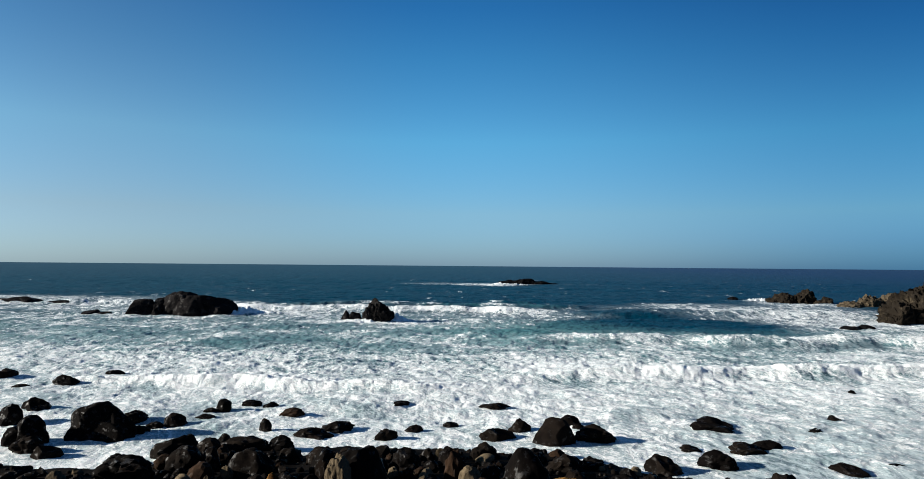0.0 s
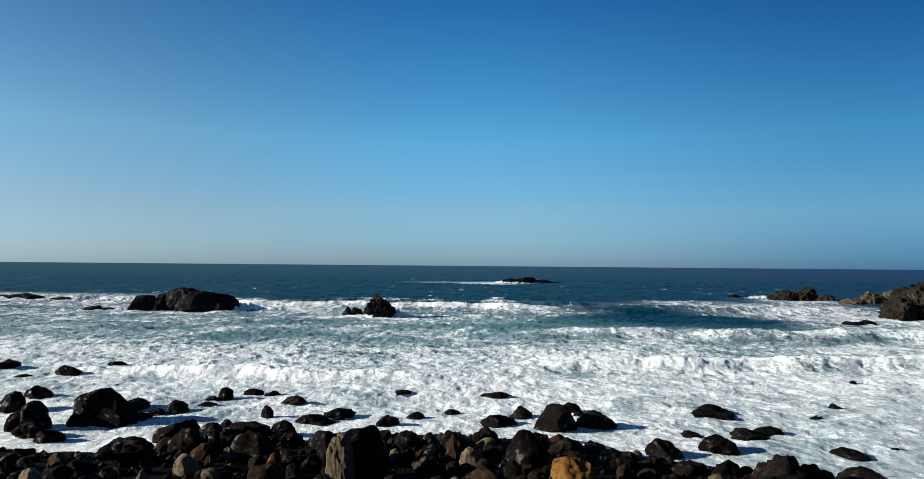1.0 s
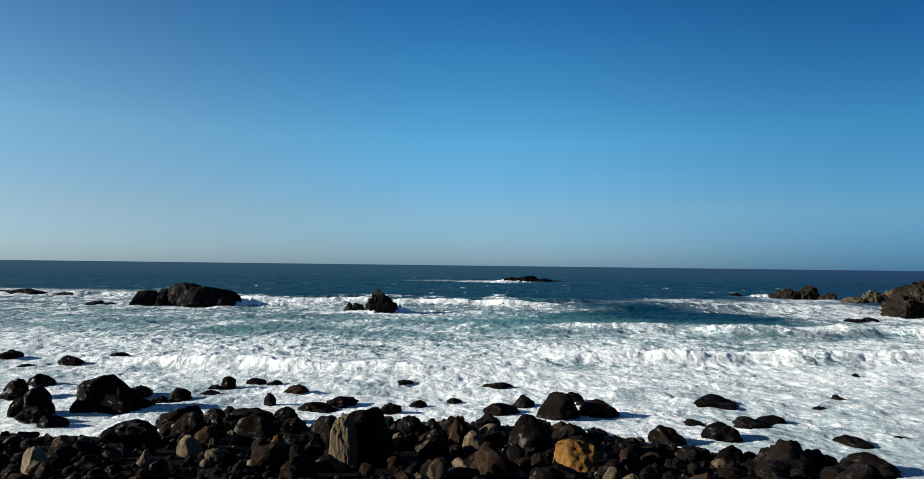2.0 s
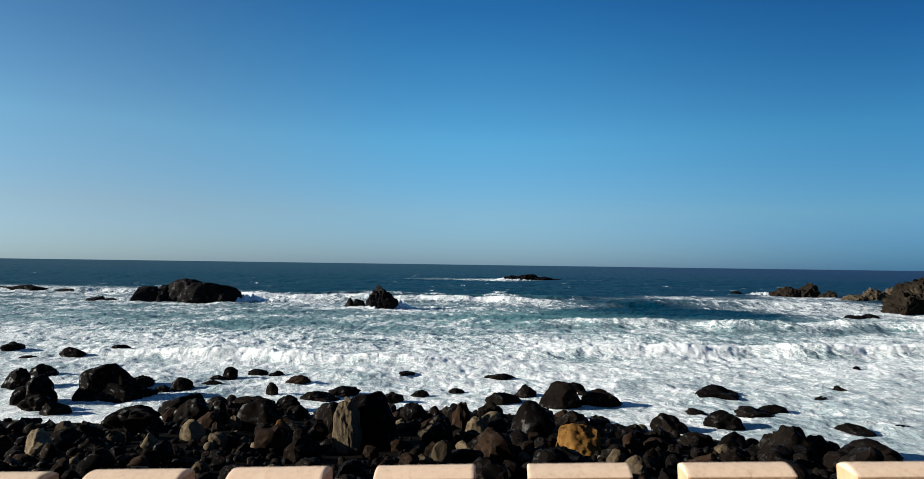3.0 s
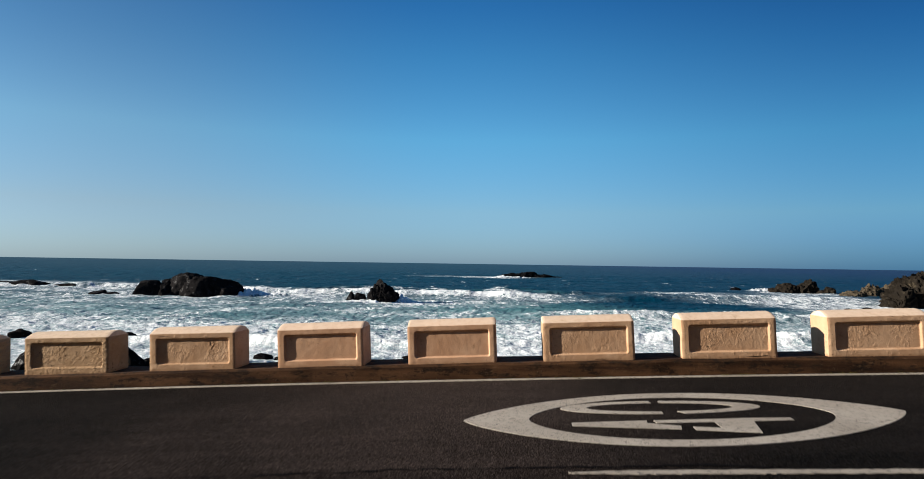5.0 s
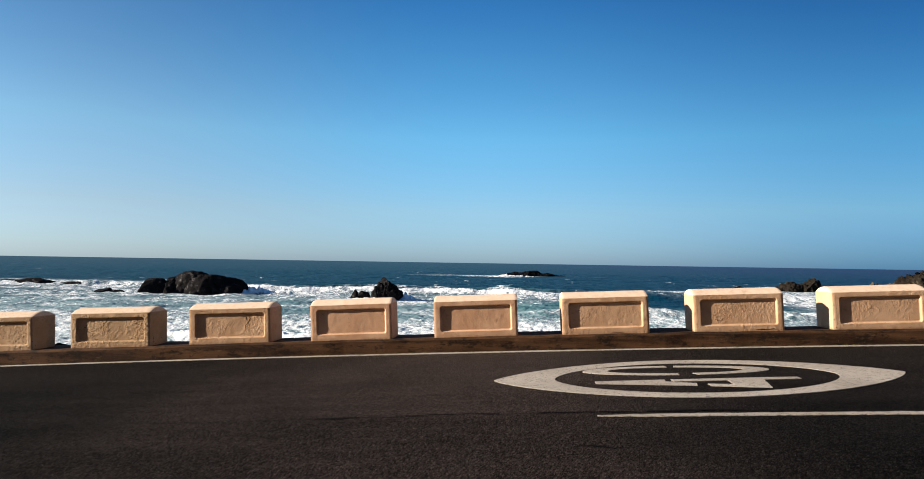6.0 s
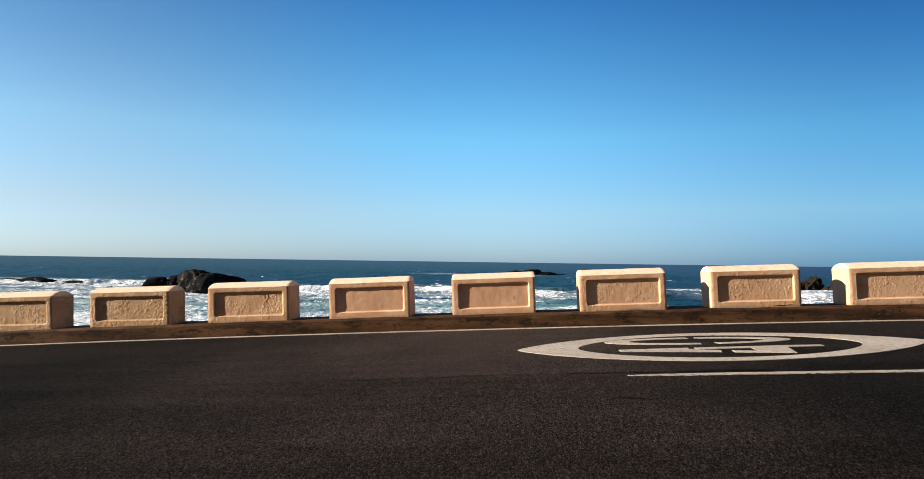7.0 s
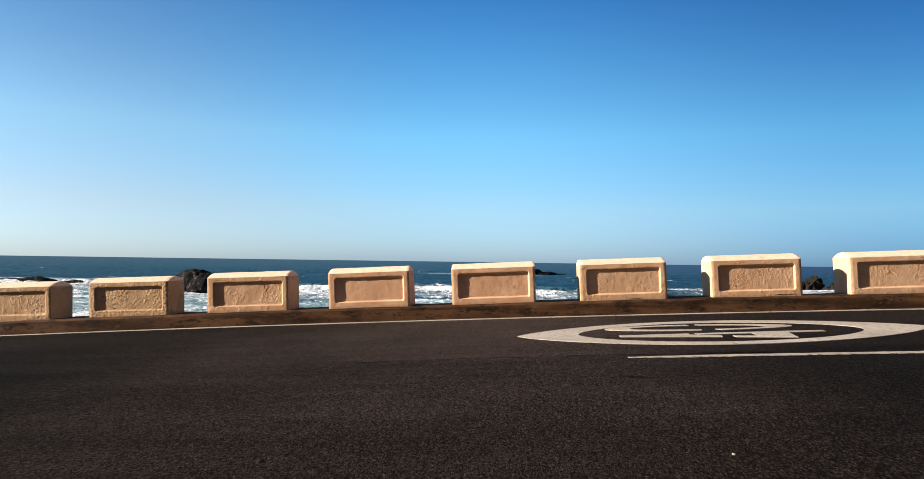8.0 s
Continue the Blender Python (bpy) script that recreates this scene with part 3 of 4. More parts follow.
# ---- parapet blocks ----
def block_body(length, height, crown, depth, seed):
    """A block with a barrel top and a sunk panel with rounded edges in its front; origin at the front foot's middle."""
    bm = bmesh.new()
    half = length / 2
    nx, nz = 60, 26
    px0, px1 = -half + 0.085, half - 0.075
    pz0, pz1 = 0.078, height - 0.058
    rec, soft = 0.023, 0.020

    def sunk(x, z):
        r = 0.022
        qx = max(px0 + r - x, x - px1 + r, 0)
        qz = max(pz0 + r - z, z - pz1 + r, 0)
        inside = r - math.hypot(qx, qz) if (qx or qz) else r + min(x - px0 - r, px1 - r - x, z - pz0 - r, pz1 - r - z)
        t = min(1, max(0, (inside + 0.010) / soft))
        return rec * t * t * (3 - 2 * t)

    def lines(a, b, edges, count):
        base = list(np.linspace(a, b, count))
        for e in edges:
            base += [e - 0.012, e - 0.006, e, e + 0.006, e + 0.012, e + 0.020, e - 0.020, e + 0.028, e - 0.028]
        return sorted({round(v, 4) for v in base if a <= v <= b})

    xs = lines(-half, half, (px0, px1), nx)
    zs = lines(0, height, (pz0, pz1), nz)
    # the outline from the front foot up over the crown and down the back
    ring = [("f", 0, z) for z in zs]
    steps = 14
    for k in range(1, steps + 1):
        q = k / steps
        ring.append(("c", depth * q, height + crown * (1 - (2 * q - 1) ** 2)))
    ring += [("b", depth, z) for z in (height * 0.66, height * 0.33, 0.0)]
    rows = []
    for x in xs:
        row = []
        for kind, y, z in ring:
            yy = y + (sunk(x, z) if kind == "f" else 0)
            end = max(0, abs(x) - (half - 0.010)) / 0.010
            inset = 0.006 * end * end
            zz = z - (inset if kind == "c" else 0)
            if kind == "f":
                yy += inset
            elif kind == "b":
                yy -= inset
            row.append(bm.verts.new((x, yy, zz)))
        rows.append(row)
    for a, b in zip(rows, rows[1:]):
        for k in range(len(ring) - 1):
            bm.faces.new((a[k], b[k], b[k + 1], a[k + 1]))
    bm.faces.new(rows[0])
    bm.faces.new(list(reversed(rows[-1])))
    bmesh.ops.triangulate(bm, faces=[f for f in bm.faces if len(f.verts) > 4])
    bmesh.ops.recalc_face_normals(bm, faces=bm.faces)
    near = [f for f in bm.faces if all(px0 + 0.0118 <= v.co.x <= px1 - 0.0118 and pz0 + 0.0118 <= v.co.z <= pz1 - 0.0118 and v.co.y < 0.1 for v in f.verts)]
    for v in bm.verts:
        n = noise.fractal((v.co.x * 5 + seed * 7.1, v.co.y * 5, v.co.z * 5), 1.0, 2.0, 4)
        n2 = noise.noise((v.co.x * 19 + seed * 3.3, v.co.y * 19, v.co.z * 19))
        v.co.y += 0.0013 * n + 0.0012 * n2
        v.co.z += (0.0018 * n + 0.0012 * n2) if v.co.z > 0.02 else 0
        if abs(v.co.x) > half - 0.01:
            v.co.x += 0.004 * n
    # the sunk field of the front, as a piece with its own thickness
    panel = bmesh.new()
    twin = {}
    for f in near:
        for v in f.verts:
            if v not in twin:
                twin[v] = panel.verts.new(v.co)
        panel.faces.new([twin[v] for v in f.verts])
    bmesh.ops.delete(bm, geom=near, context="FACES")
    rim = bmesh.ops.extrude_edge_only(panel, edges=[e for e in panel.edges if e.is_boundary])["geom"]
    for g in rim:
        if isinstance(g, bmesh.types.BMVert):
            g.co.y += 0.03
    bmesh.ops.holes_fill(panel, edges=[e for e in panel.edges if e.is_boundary])
    return bm, panel


def parapet_block(x, lift, tilt, length, seed, label, material=None):
    """A block on the kerb: a body with its sunk panel."""
    base = tagged(new("parapet_block"), label, "parapet block", group="parapet blocks along the road")
    slope = math.degrees(math.atan(0.049))
    base.matrix_world = pose(x, 0.0, float(rise(x)) + KERB_W - 0.004 + lift, 0, -slope + tilt, 0)
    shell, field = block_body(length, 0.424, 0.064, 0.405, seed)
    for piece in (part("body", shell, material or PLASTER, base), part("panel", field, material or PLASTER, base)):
        piece.data.shade_smooth()
        piece.data.set_sharp_from_angle(angle=radians(24))
    return base


PLAIN = "peach painted concrete block with a sunk panel"
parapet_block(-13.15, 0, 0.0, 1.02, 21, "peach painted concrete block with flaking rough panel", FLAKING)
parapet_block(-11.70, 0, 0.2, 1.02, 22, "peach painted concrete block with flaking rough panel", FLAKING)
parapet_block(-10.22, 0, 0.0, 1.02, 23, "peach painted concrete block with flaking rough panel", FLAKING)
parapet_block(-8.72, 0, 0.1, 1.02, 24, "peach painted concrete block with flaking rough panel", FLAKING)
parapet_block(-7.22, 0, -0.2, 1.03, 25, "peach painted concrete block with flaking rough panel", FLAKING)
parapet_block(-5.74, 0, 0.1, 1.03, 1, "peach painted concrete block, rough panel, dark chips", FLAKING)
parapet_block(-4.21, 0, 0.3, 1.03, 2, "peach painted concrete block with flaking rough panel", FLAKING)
parapet_block(-2.68, 0, 0.2, 1.02, 3, "peach painted concrete block with a cracked sunk panel", WEATHERED_DIM)
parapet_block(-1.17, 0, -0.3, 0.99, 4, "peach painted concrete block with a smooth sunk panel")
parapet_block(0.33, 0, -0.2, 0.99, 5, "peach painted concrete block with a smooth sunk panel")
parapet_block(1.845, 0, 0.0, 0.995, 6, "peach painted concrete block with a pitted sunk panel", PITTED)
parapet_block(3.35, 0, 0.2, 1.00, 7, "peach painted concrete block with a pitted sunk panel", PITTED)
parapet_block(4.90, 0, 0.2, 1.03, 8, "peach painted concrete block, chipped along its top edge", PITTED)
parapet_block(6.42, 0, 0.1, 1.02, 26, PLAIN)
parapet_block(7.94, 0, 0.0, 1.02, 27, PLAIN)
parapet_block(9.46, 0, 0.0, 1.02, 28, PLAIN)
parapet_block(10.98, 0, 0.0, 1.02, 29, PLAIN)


# ---- sea ----
def ridge(x, y, line, tall, front, back):
    """A wave: steep towards the shore, gentle behind. line: where its crest lies at each x."""
    d = y - line
    return tall * np.where(d < 0, np.exp(-((d / front) ** 2)), np.exp(-((d / back) ** 2)))


def window(x, a, b, soft):
    return step(a - soft, a + soft, x) * (1 - step(b - soft, b + soft, x))


def sea_shape(x, y):
    """Height over sea level, foam density and how far the water is stirred to teal."""
    wob = 9 * (fbm(x / 30, y / 60, 11, 3) - 0.5)
    wob2 = 3.0 * (fbm(x / 7, y / 14, 17, 4) - 0.5)
    # breakers, from the shore outwards
    line_l = 69 + 0.4 * wob + wob2
    r_l = ridge(x, y, line_l, 0.85, 1.5, 4.0) * window(x, -52, -2, 8) * (0.45 + 0.9 * fbm(x / 6, y / 20, 40, 3))
    line_a = 76 + 0.17 * np.clip(x, 0, 60) + 0.5 * wob + 0.8 * wob2
    r_a = ridge(x, y, line_a, 0.5 + 0.75 * step(2, 30, x), 1.7, 5.0) * window(x, -4, 200, 8) * (0.5 + 0.85 * fbm(x / 9, y / 20, 41, 3))
    line_b = 121 - 0.05 * np.clip(x, 0, 60) + 1.0 * wob + wob2
    r_b = ridge(x, y, line_b, 1.7, 3.4, 9.0) * window(x, 10, 260, 12) * (0.35 + 1.1 * fbm(x / 12, y / 24, 42, 3))
    r_c = ridge(x, y, 182 + 0.10 * x + wob, 2.0, 7.0, 16.0) * window(x, 22, 110, 14)
    r_d = ridge(x, y, 216 + 0.06 * x + 1.8 * wob + 2 * wob2, 1.5, 4.0, 13.0) * window(x, -220, 36, 18) * (0.5 + 0.9 * fbm(x / 18, y / 30, 43, 3))
    r_g = ridge(x, y, 194 + 0.8 * wob + wob2, 1.5, 3.0, 8.0) * window(x, -130, 14, 10) * (0.4 + 1.1 * fbm(x / 10, y / 30, 48, 3))
    line_e = 227 + 0.5 * wob + wob2
    r_e = ridge(x, y, line_e, 1.4, 3.0, 9.0) * window(x, -9, 11, 5) * (0.5 + 0.9 * fbm(x / 5, y / 20, 52, 3))
    waves = r_e + r_l + r_a + r_b + r_c + r_d + r_g
    near = 1 - step(130, 330, y)
    chop = (fbm(x / 9, y / 5, 21, 5, 0.55) - 0.5) * (0.9 + 0.5 * step(90, 200, y))
    fine = (fbm(x / 1.3, y / 1.9, 31, 5, 0.62) - 0.5) * (0.26 + 0.2 * step(60, 90, y)) * near
    torn_up = np.clip(r_l * 1.3 + r_a + 0.6 * r_b + 0.5 * r_g, 0, 1.1)
    up = y + 3.2 * waves
    lean = x + 1.3 * up
    lumps = ((fbm(lean / 5.2, up / 2.2, 35, 4, 0.55) - 0.45) * 0.75 + (puffs(lean / 1.3 + 2 * fbm(x / 5, y / 5, 36, 2), up / 0.8, 37, 4, 0.6) - 0.4) * 0.26) * torn_up
    lumps = lumps + (puffs(x / 1.9, y / 3.0, 57, 4, 0.6) - 0.4) * 0.16 * (1 - step(95, 150, y))
    swell = 0.55 * np.sin(y / 11 + 0.03 * x + 0.25 * wob) * step(230, 420, y) * (1 - step(900, 1600, y))
    calm = 1 - 0.75 * (1 - step(shore(x) - 2, shore(x) + 12, y))
    # water surging up beside the rocks
    surge = np.zeros_like(x)
    for bx, by, sx, sy, tall in ((-28.0, 160.5, 2.6, 2.4, 2.3), (-35.5, 156.5, 3.5, 1.6, 0.9), (-74.5, 172.0, 3.0, 2.6, 2.4), (-69.0, 173.0, 6.0, 3.0, 1.2), (-107.5, 166.5, 3.0, 2.0, 0.9), (110.0, 279.0, 6.0, 3.0, 2.2), (4.0, 487.0, 14.0, 3.0, 1.6), (-6.0, 488.0, 4.0, 3.0, 2.2)):
        surge = surge + tall * np.exp(-(((x - bx) / sx) ** 2) - ((y - by) / sy) ** 2)
    surge = surge * (0.05 + 1.5 * puffs(x / 1.6, y / 1.6, 39, 5, 0.65))
    h = (waves + chop + fine) * calm + lumps + swell + surge
    far_lift = 10.0 * step(1200, 4800, y)

    # spent, smoother wash towards the right of the beach
    foam_spent = 0.26 * step(6, 26, x) * (1 - step(58, 72, y))
    inner = 1 - step(84, 112, y - 0.25 * np.clip(x, 0, 60))
    foam = 0.32 * (1 - step(150, 225, y)) + 0.27 * inner - foam_spent
    torn = 0.15 + 1.5 * fbm(x / 8, y / 6, 45, 4)
    foam = foam + 0.55 * np.clip(r_l, 0, 1) + (0.42 * np.clip(r_a, 0, 1.3) + 0.24 * np.clip(r_b, 0, 1.4) + 0.60 * np.clip(r_g, 0, 1)) * torn
    # glassy stretches on the breakers' faces
    glass_a = np.exp(-(((y - line_a + 1.6) / 1.5) ** 2)) * step(0.48, 0.60, fbm(x / 6, y / 40, 49, 3)) * window(x, -4, 60, 5)
    glass_b = np.exp(-(((y - line_b + 4.5) / 4.0) ** 2)) * step(0.42, 0.58, fbm(x / 11, y / 40, 50, 3)) * window(x, 12, 90, 8)
    foam = foam - 0.20 * glass_a - 0.15 * glass_b
    foam = foam + 0.42 * np.clip(r_d - 0.7, 0, 1) * step(0.46, 0.64, fbm(x / 7, y / 9, 47, 5)) * window(x, -220, 4, 10) + 0.02
    # dimmer, hazier light at left is put in as thinner foam (x -72, -100)
    for bx, by, sx, sy, amount in (
        (-105, 140, 45, 30, 0.12), (-72, 82, 34, 34, -0.18), (-100, 125, 34, 28, -0.14), (34, 104, 36, 9, -0.15), (-75, 176, 30, 9, 0.25), (-58, 176, 16, 9, 0.30), (-36, 152, 22, 6, 0.22), (-22, 160, 12, 8, 0.25),
        (-60, 192, 60, 15, 0.24), (-42, 118, 20, 16, -0.04), (-12, 130, 22, 20, -0.08), (8, 140, 18, 24, -0.13), (25, 158, 18, 16, -0.24), (44, 161, 26, 17, -0.46), (78, 205, 30, 26, 0.10),
        (95, 190, 34, 30, 0.45), (88, 222, 36, 20, 0.42), (66, 246, 20, 9, 0.30), (-92, 160, 15, 4, 0.45), (-34, 154, 10, 4, 0.6), (120, 258, 18, 14, 0.65), (104, 160, 18, 8, 0.45), (76, 214, 28, 20, 0.20),
        (-16, 478, 20, 26, 0.85), (-58, 495, 34, 16, 0.27), (66, 500, 46, 12, 0.36), (-185, 232, 60, 30, 0.50), (-150, 205, 40, 9, 0.40), (-128, 188, 36, 14, 0.22),
    ):
        foam = foam + amount * np.exp(-(((x - bx) / sx) ** 2) - ((y - by) / sy) ** 2)
    foam = foam + 0.9 * np.clip(surge, 0, 1) + 0.62 * np.clip(r_e, 0, 1.0) * step(0.42, 0.66, fbm(x / 5, y / 7, 53, 4))
    dips = (fbm(x / 26, y / 16, 51, 4) - 0.5)
    foam = foam + 0.60 * dips * step(40, 75, y) * near
    caps = step(0.70, 0.82, fbm(x / 3.2, y / 12, 61, 4)) * step(0.45, 0.65, fbm(x / 40, y / 80, 63, 3)) * step(200, 260, y) * (1 - step(500, 900, y))
    foam = foam + 0.36 * caps
    stirred = (1 - step(115, 225, y)) * (0.80 + 0.6 * dips) + 0.30 * np.clip(r_c + r_d, 0, 1.5) * step(0.45, 0.8, fbm(x / 14, y / 14, 71, 3))
    stirred = stirred + 0.35 * np.exp(-(((x - 0) / 22) ** 2) - ((y - 142) / 24) ** 2) - 0.45 * glass_b - 0.3 * glass_a
    stirred = stirred - 0.9 * np.exp(-(((x - 50) / 34) ** 2) - ((y - 172) / 26) ** 2)
    return SEA_LEVEL + h + far_lift, np.clip(foam, 0, 1.25), np.clip(stirred, 0, 1.25)


def build_sea():
    ys = [19.0]
    while ys[-1] < 4900:
        y = ys[-1]
        ys.append(y + (max(0.16, 0.0052 * (y + 2)) if y < 290 else (0.0075 if y < 620 else 0.03) * y))
    ys = np.array(ys)
    us = np.linspace(-1, 1, 1040)
    us = np.sign(us) * (0.86 * np.abs(us) + 0.5 * np.abs(us) ** 12)
    gy, gu = np.meshgrid(ys, us, indexing="ij")
    gx = gu * (gy + 14.0)
    z, foam, stirred = sea_shape(gx, gy)
    co = np.stack([gx, gy, z], -1).reshape(-1, 3)
    ob = grid_mesh("water", co, len(us), len(ys), SEA)
    for key, values in (("foam", foam), ("stirred", stirred)):
        layer = ob.data.attributes.new(key, "FLOAT", "POINT")
        layer.data.foreach_set("value", values.astype(np.float32).ravel())
    tagged(ob, "blue-green sea with white surf, foam streaks and breakers", "sea", kind="structure")


build_sea()


# ---- rocks ----
def stone_mesh(name, seed, level, cuts, rough, boxy=0.0, freq=1.0, upright=False, blunt=0.85):
    """A unit stone: a ball cut by random planes (blunt: how far they cut flat), then roughened."""
    rng = random.Random(seed)
    bm = bmesh.new()
    bmesh.ops.create_icosphere(bm, subdivisions=level, radius=1.0)
    planes = []
    taper, lean = (0.05, 0.0) if upright else (rng.uniform(0.05, 0.24), rng.uniform(-0.2, 0.2))
    for _ in range(cuts):
        n = Vector((rng.gauss(0, 1), rng.gauss(0, 1), rng.gauss(0, 0.8))).normalized()
        planes.append((n, rng.uniform(0.60, 0.90)))
    shift = Vector((seed * 3.17, seed * 1.91, seed * 0.73))
    for v in bm.verts:
        p = v.co.copy()
        if boxy:
            big = max(abs(p.x), abs(p.y), abs(p.z))
            p = p.lerp(p / big * 0.82, boxy)
        for n, d in planes:
            over = p.dot(n) - d
            if over > 0:
                p -= n * over * blunt
        slim = 1 - taper * max(0.0, p.z)
        p.x, p.y = p.x * slim + lean * max(0.0, p.z), p.y * slim
        w = p.normalized()
        k = noise.fractal(p * 1.3 * freq + shift, 1.0, 2.1, 4)
        k2 = noise.noise(p * 6.0 * freq + shift)
        k3 = noise.noise(p * 2.6 * freq - shift)
        v.co = p + w * rough * (k + 0.20 * k2 + 0.45 * k3)
    me = bpy.data.meshes.new(name)
    bm.to_mesh(me)
    bm.free()
    me.shade_smooth()
    me.set_sharp_from_angle(angle=radians(26))
    return me


def stone(name, me, material, x, y, z, sx, sy, sz, turn, label, category, group, lean=(0, 0)):
    """One stone of its own on a shared mesh, sunk a little into what it lies on."""
    ob = new(name, me)
    if not me.materials:
        me.materials.append(material)
    ob.material_slots[0].link = "OBJECT"
    ob.material_slots[0].material = material
    ob.matrix_world = pose(x, y, z, lean[0], lean[1], turn) @ Matrix.Diagonal((sx, sy, sz, 1))
    return tagged(ob, label, category, group)


SMALL = [stone_mesh("boulder", 200 + n, 3, 14 + n % 6, 0.09 + 0.04 * (n % 3), 0.25 * (n % 3), 1.5, False, 0.98) for n in range(18)]
ROUND = [stone_mesh("boulder", 100 + n, 4, 10 + n % 4, 0.10 + 0.04 * (n % 2), 0.12 * (n % 3), 1.3, False, 0.92) for n in range(8)]
FLAT = [stone_mesh("boulder", 140 + n, 4, 13 + n % 3, 0.14 + 0.04 * (n % 3), 0.0, 1.4, False, 0.95) for n in range(10)]
WASHED = "black wet basalt boulder standing in white surf"
count = [0]


def sea_rock(x, y, z, wide, tall, label=WASHED, name="sea_rock", material=None, deep=None, turn=None, group="rocks in the surf", shape=None):
    """A rock whose visible part is wide x tall, with its foot at z."""
    count[0] += 1
    rng = random.Random(count[0])
    kinds = ROUND if tall > 0.5 * wide else FLAT
    me = kinds[rng.randrange(len(kinds))] if shape is None else shape
    turn = rng.choice((-12, 8, 15, 172, 190, 0)) if turn is None else turn
    half = wide / 2 * 1.14
    deep = (wide * rng.uniform(0.7, 0.95) if deep is None else deep) / 2
    body = tall * 1.35
    return stone(name, me, material or BASALT, x, y + deep * 0.5, z + tall - body * 0.62, half, deep * 1.1, body * 0.66, turn, label, "rock", group)


LOW = "low black rock awash in white surf"
sea_rock(-62.1, 70.7, -9.1, 2.6, 0.95)
sea_rock(-51.6, 67.3, -9.1, 2.8, 1.00)
sea_rock(-49.8, 74.0, -9.1, 2.2, 0.70, LOW)
sea_rock(-55.1, 64.8, -9.1, 1.8, 0.45, LOW)
sea_rock(-44.4, 53.3, -9.1, 2.7, 1.30)
sea_rock(-43.9, 49.0, -9.1, 2.4, 1.70)
sea_rock(-33.1, 50.5, -9.1, 2.6, 1.00)
sea_rock(-28.4, 49.6, -9.1, 1.95, 1.10)
sea_rock(-29.9, 48.9, -9.1, 1.4, 0.50, LOW)
sea_rock(-26.7, 55.7, -9.1, 1.8, 1.10)
sea_rock(-27.7, 55.0, -9.1, 1.2, 0.45, LOW)
sea_rock(-24.8, 58.4, -9.1, 1.9, 0.55, LOW)
sea_rock(-22.6, 57.7, -9.1, 1.5, 0.55, LOW)
sea_rock(-19.5, 54.6, -9.1, 2.4, 0.60, "low rust-brown rock awash in white surf", material=RUST_STONE)
sea_rock(-19.6, 48.6, -9.1, 1.25, 1.10)
sea_rock(-15.1, 47.1, -9.1, 2.9, 0.70, LOW)
sea_rock(-13.4, 49.2, -9.1, 2.9, 0.85)
sea_rock(-8.7, 47.0, -9.1, 2.0, 0.80)
sea_rock(-6.7, 49.9, -9.1, 1.45, 0.55, LOW)
sea_rock(-9.6, 59.7, -9.1, 2.2, 0.50, LOW)
sea_rock(-30.2, 47.0, -9.1, 1.7, 0.55, LOW)
sea_rock(-21.6, 44.8, -9.1, 1.1, 0.75)
sea_rock(0.1, 59.9, -9.1, 3.0, 0.47, LOW)
sea_rock(0.6, 47.9, -9.1, 2.8, 1.00)
sea_rock(2.5, 50.7, -9.1, 2.15, 1.25)
sea_rock(7.2, 53.5, -9.1, 1.8, 0.95)
sea_rock(7.9, 52.3, -9.1, 1.1, 0.47, LOW)
sea_rock(9.1, 47.8, -9.1, 3.5, 1.20)
sea_rock(19.7, 53.0, -9.1, 4.1, 0.95)
sea_rock(20.3, 46.0, -9.1, 3.0, 0.65, LOW)
sea_rock(22.5, 47.7, -9.1, 2.3, 0.57, LOW)
sea_rock(17.1, 42.0, -9.1, 2.9, 1.05)
sea_rock(12.6, 40.5, -9.1, 2.4, 1.20)
sea_rock(15.9, 46.2, -9.1, 1.8, 0.41, LOW)
sea_rock(32.6, 57.7, -9.1, 1.35, 0.55, LOW)
sea_rock(28.8, 53.3, -9.1, 1.9, 0.35, LOW)
sea_rock(26.0, 41.7, -9.1, 2.3, 0.60, LOW)
sea_rock(29.8, 42.9, -9.1, 1.7, 0.47, LOW)
sea_rock(7.9, 42.0, -9.1, 1.4, 0.55, LOW)
sea_rock(10.4, 40.2, -9.1, 0.9, 0.40, LOW)
sea_rock(22.9, 36.3, -9.1, 1.6, 0.40, LOW)
sea_rock(23.9, 34.9, -9.1, 3.3, 1.00)
sea_rock(41.7, 72.4, -9.1, 1.0, 0.40, LOW)
sea_rock(-3.7, 52.1, -9.1, 1.3, 0.45, LOW)
sea_rock(-27.0, 52.6, -9.1, 1.7, 0.35, LOW)
sea_rock(17.1, 34.8, -9.1, 1.5, 1.55)
sea_rock(18.2, 33.6, -9.1, 2.7, 2.15)
sea_rock(19.9, 34.2, -9.1, 2.2, 1.55)
sea_rock(21.1, 35.2, -9.1, 1.4, 1.10)
sea_rock(5.1, 46.8, -9.1, 3.5, 2.05, "large round black boulder standing in the surf", turn=10, shape=ROUND[2])

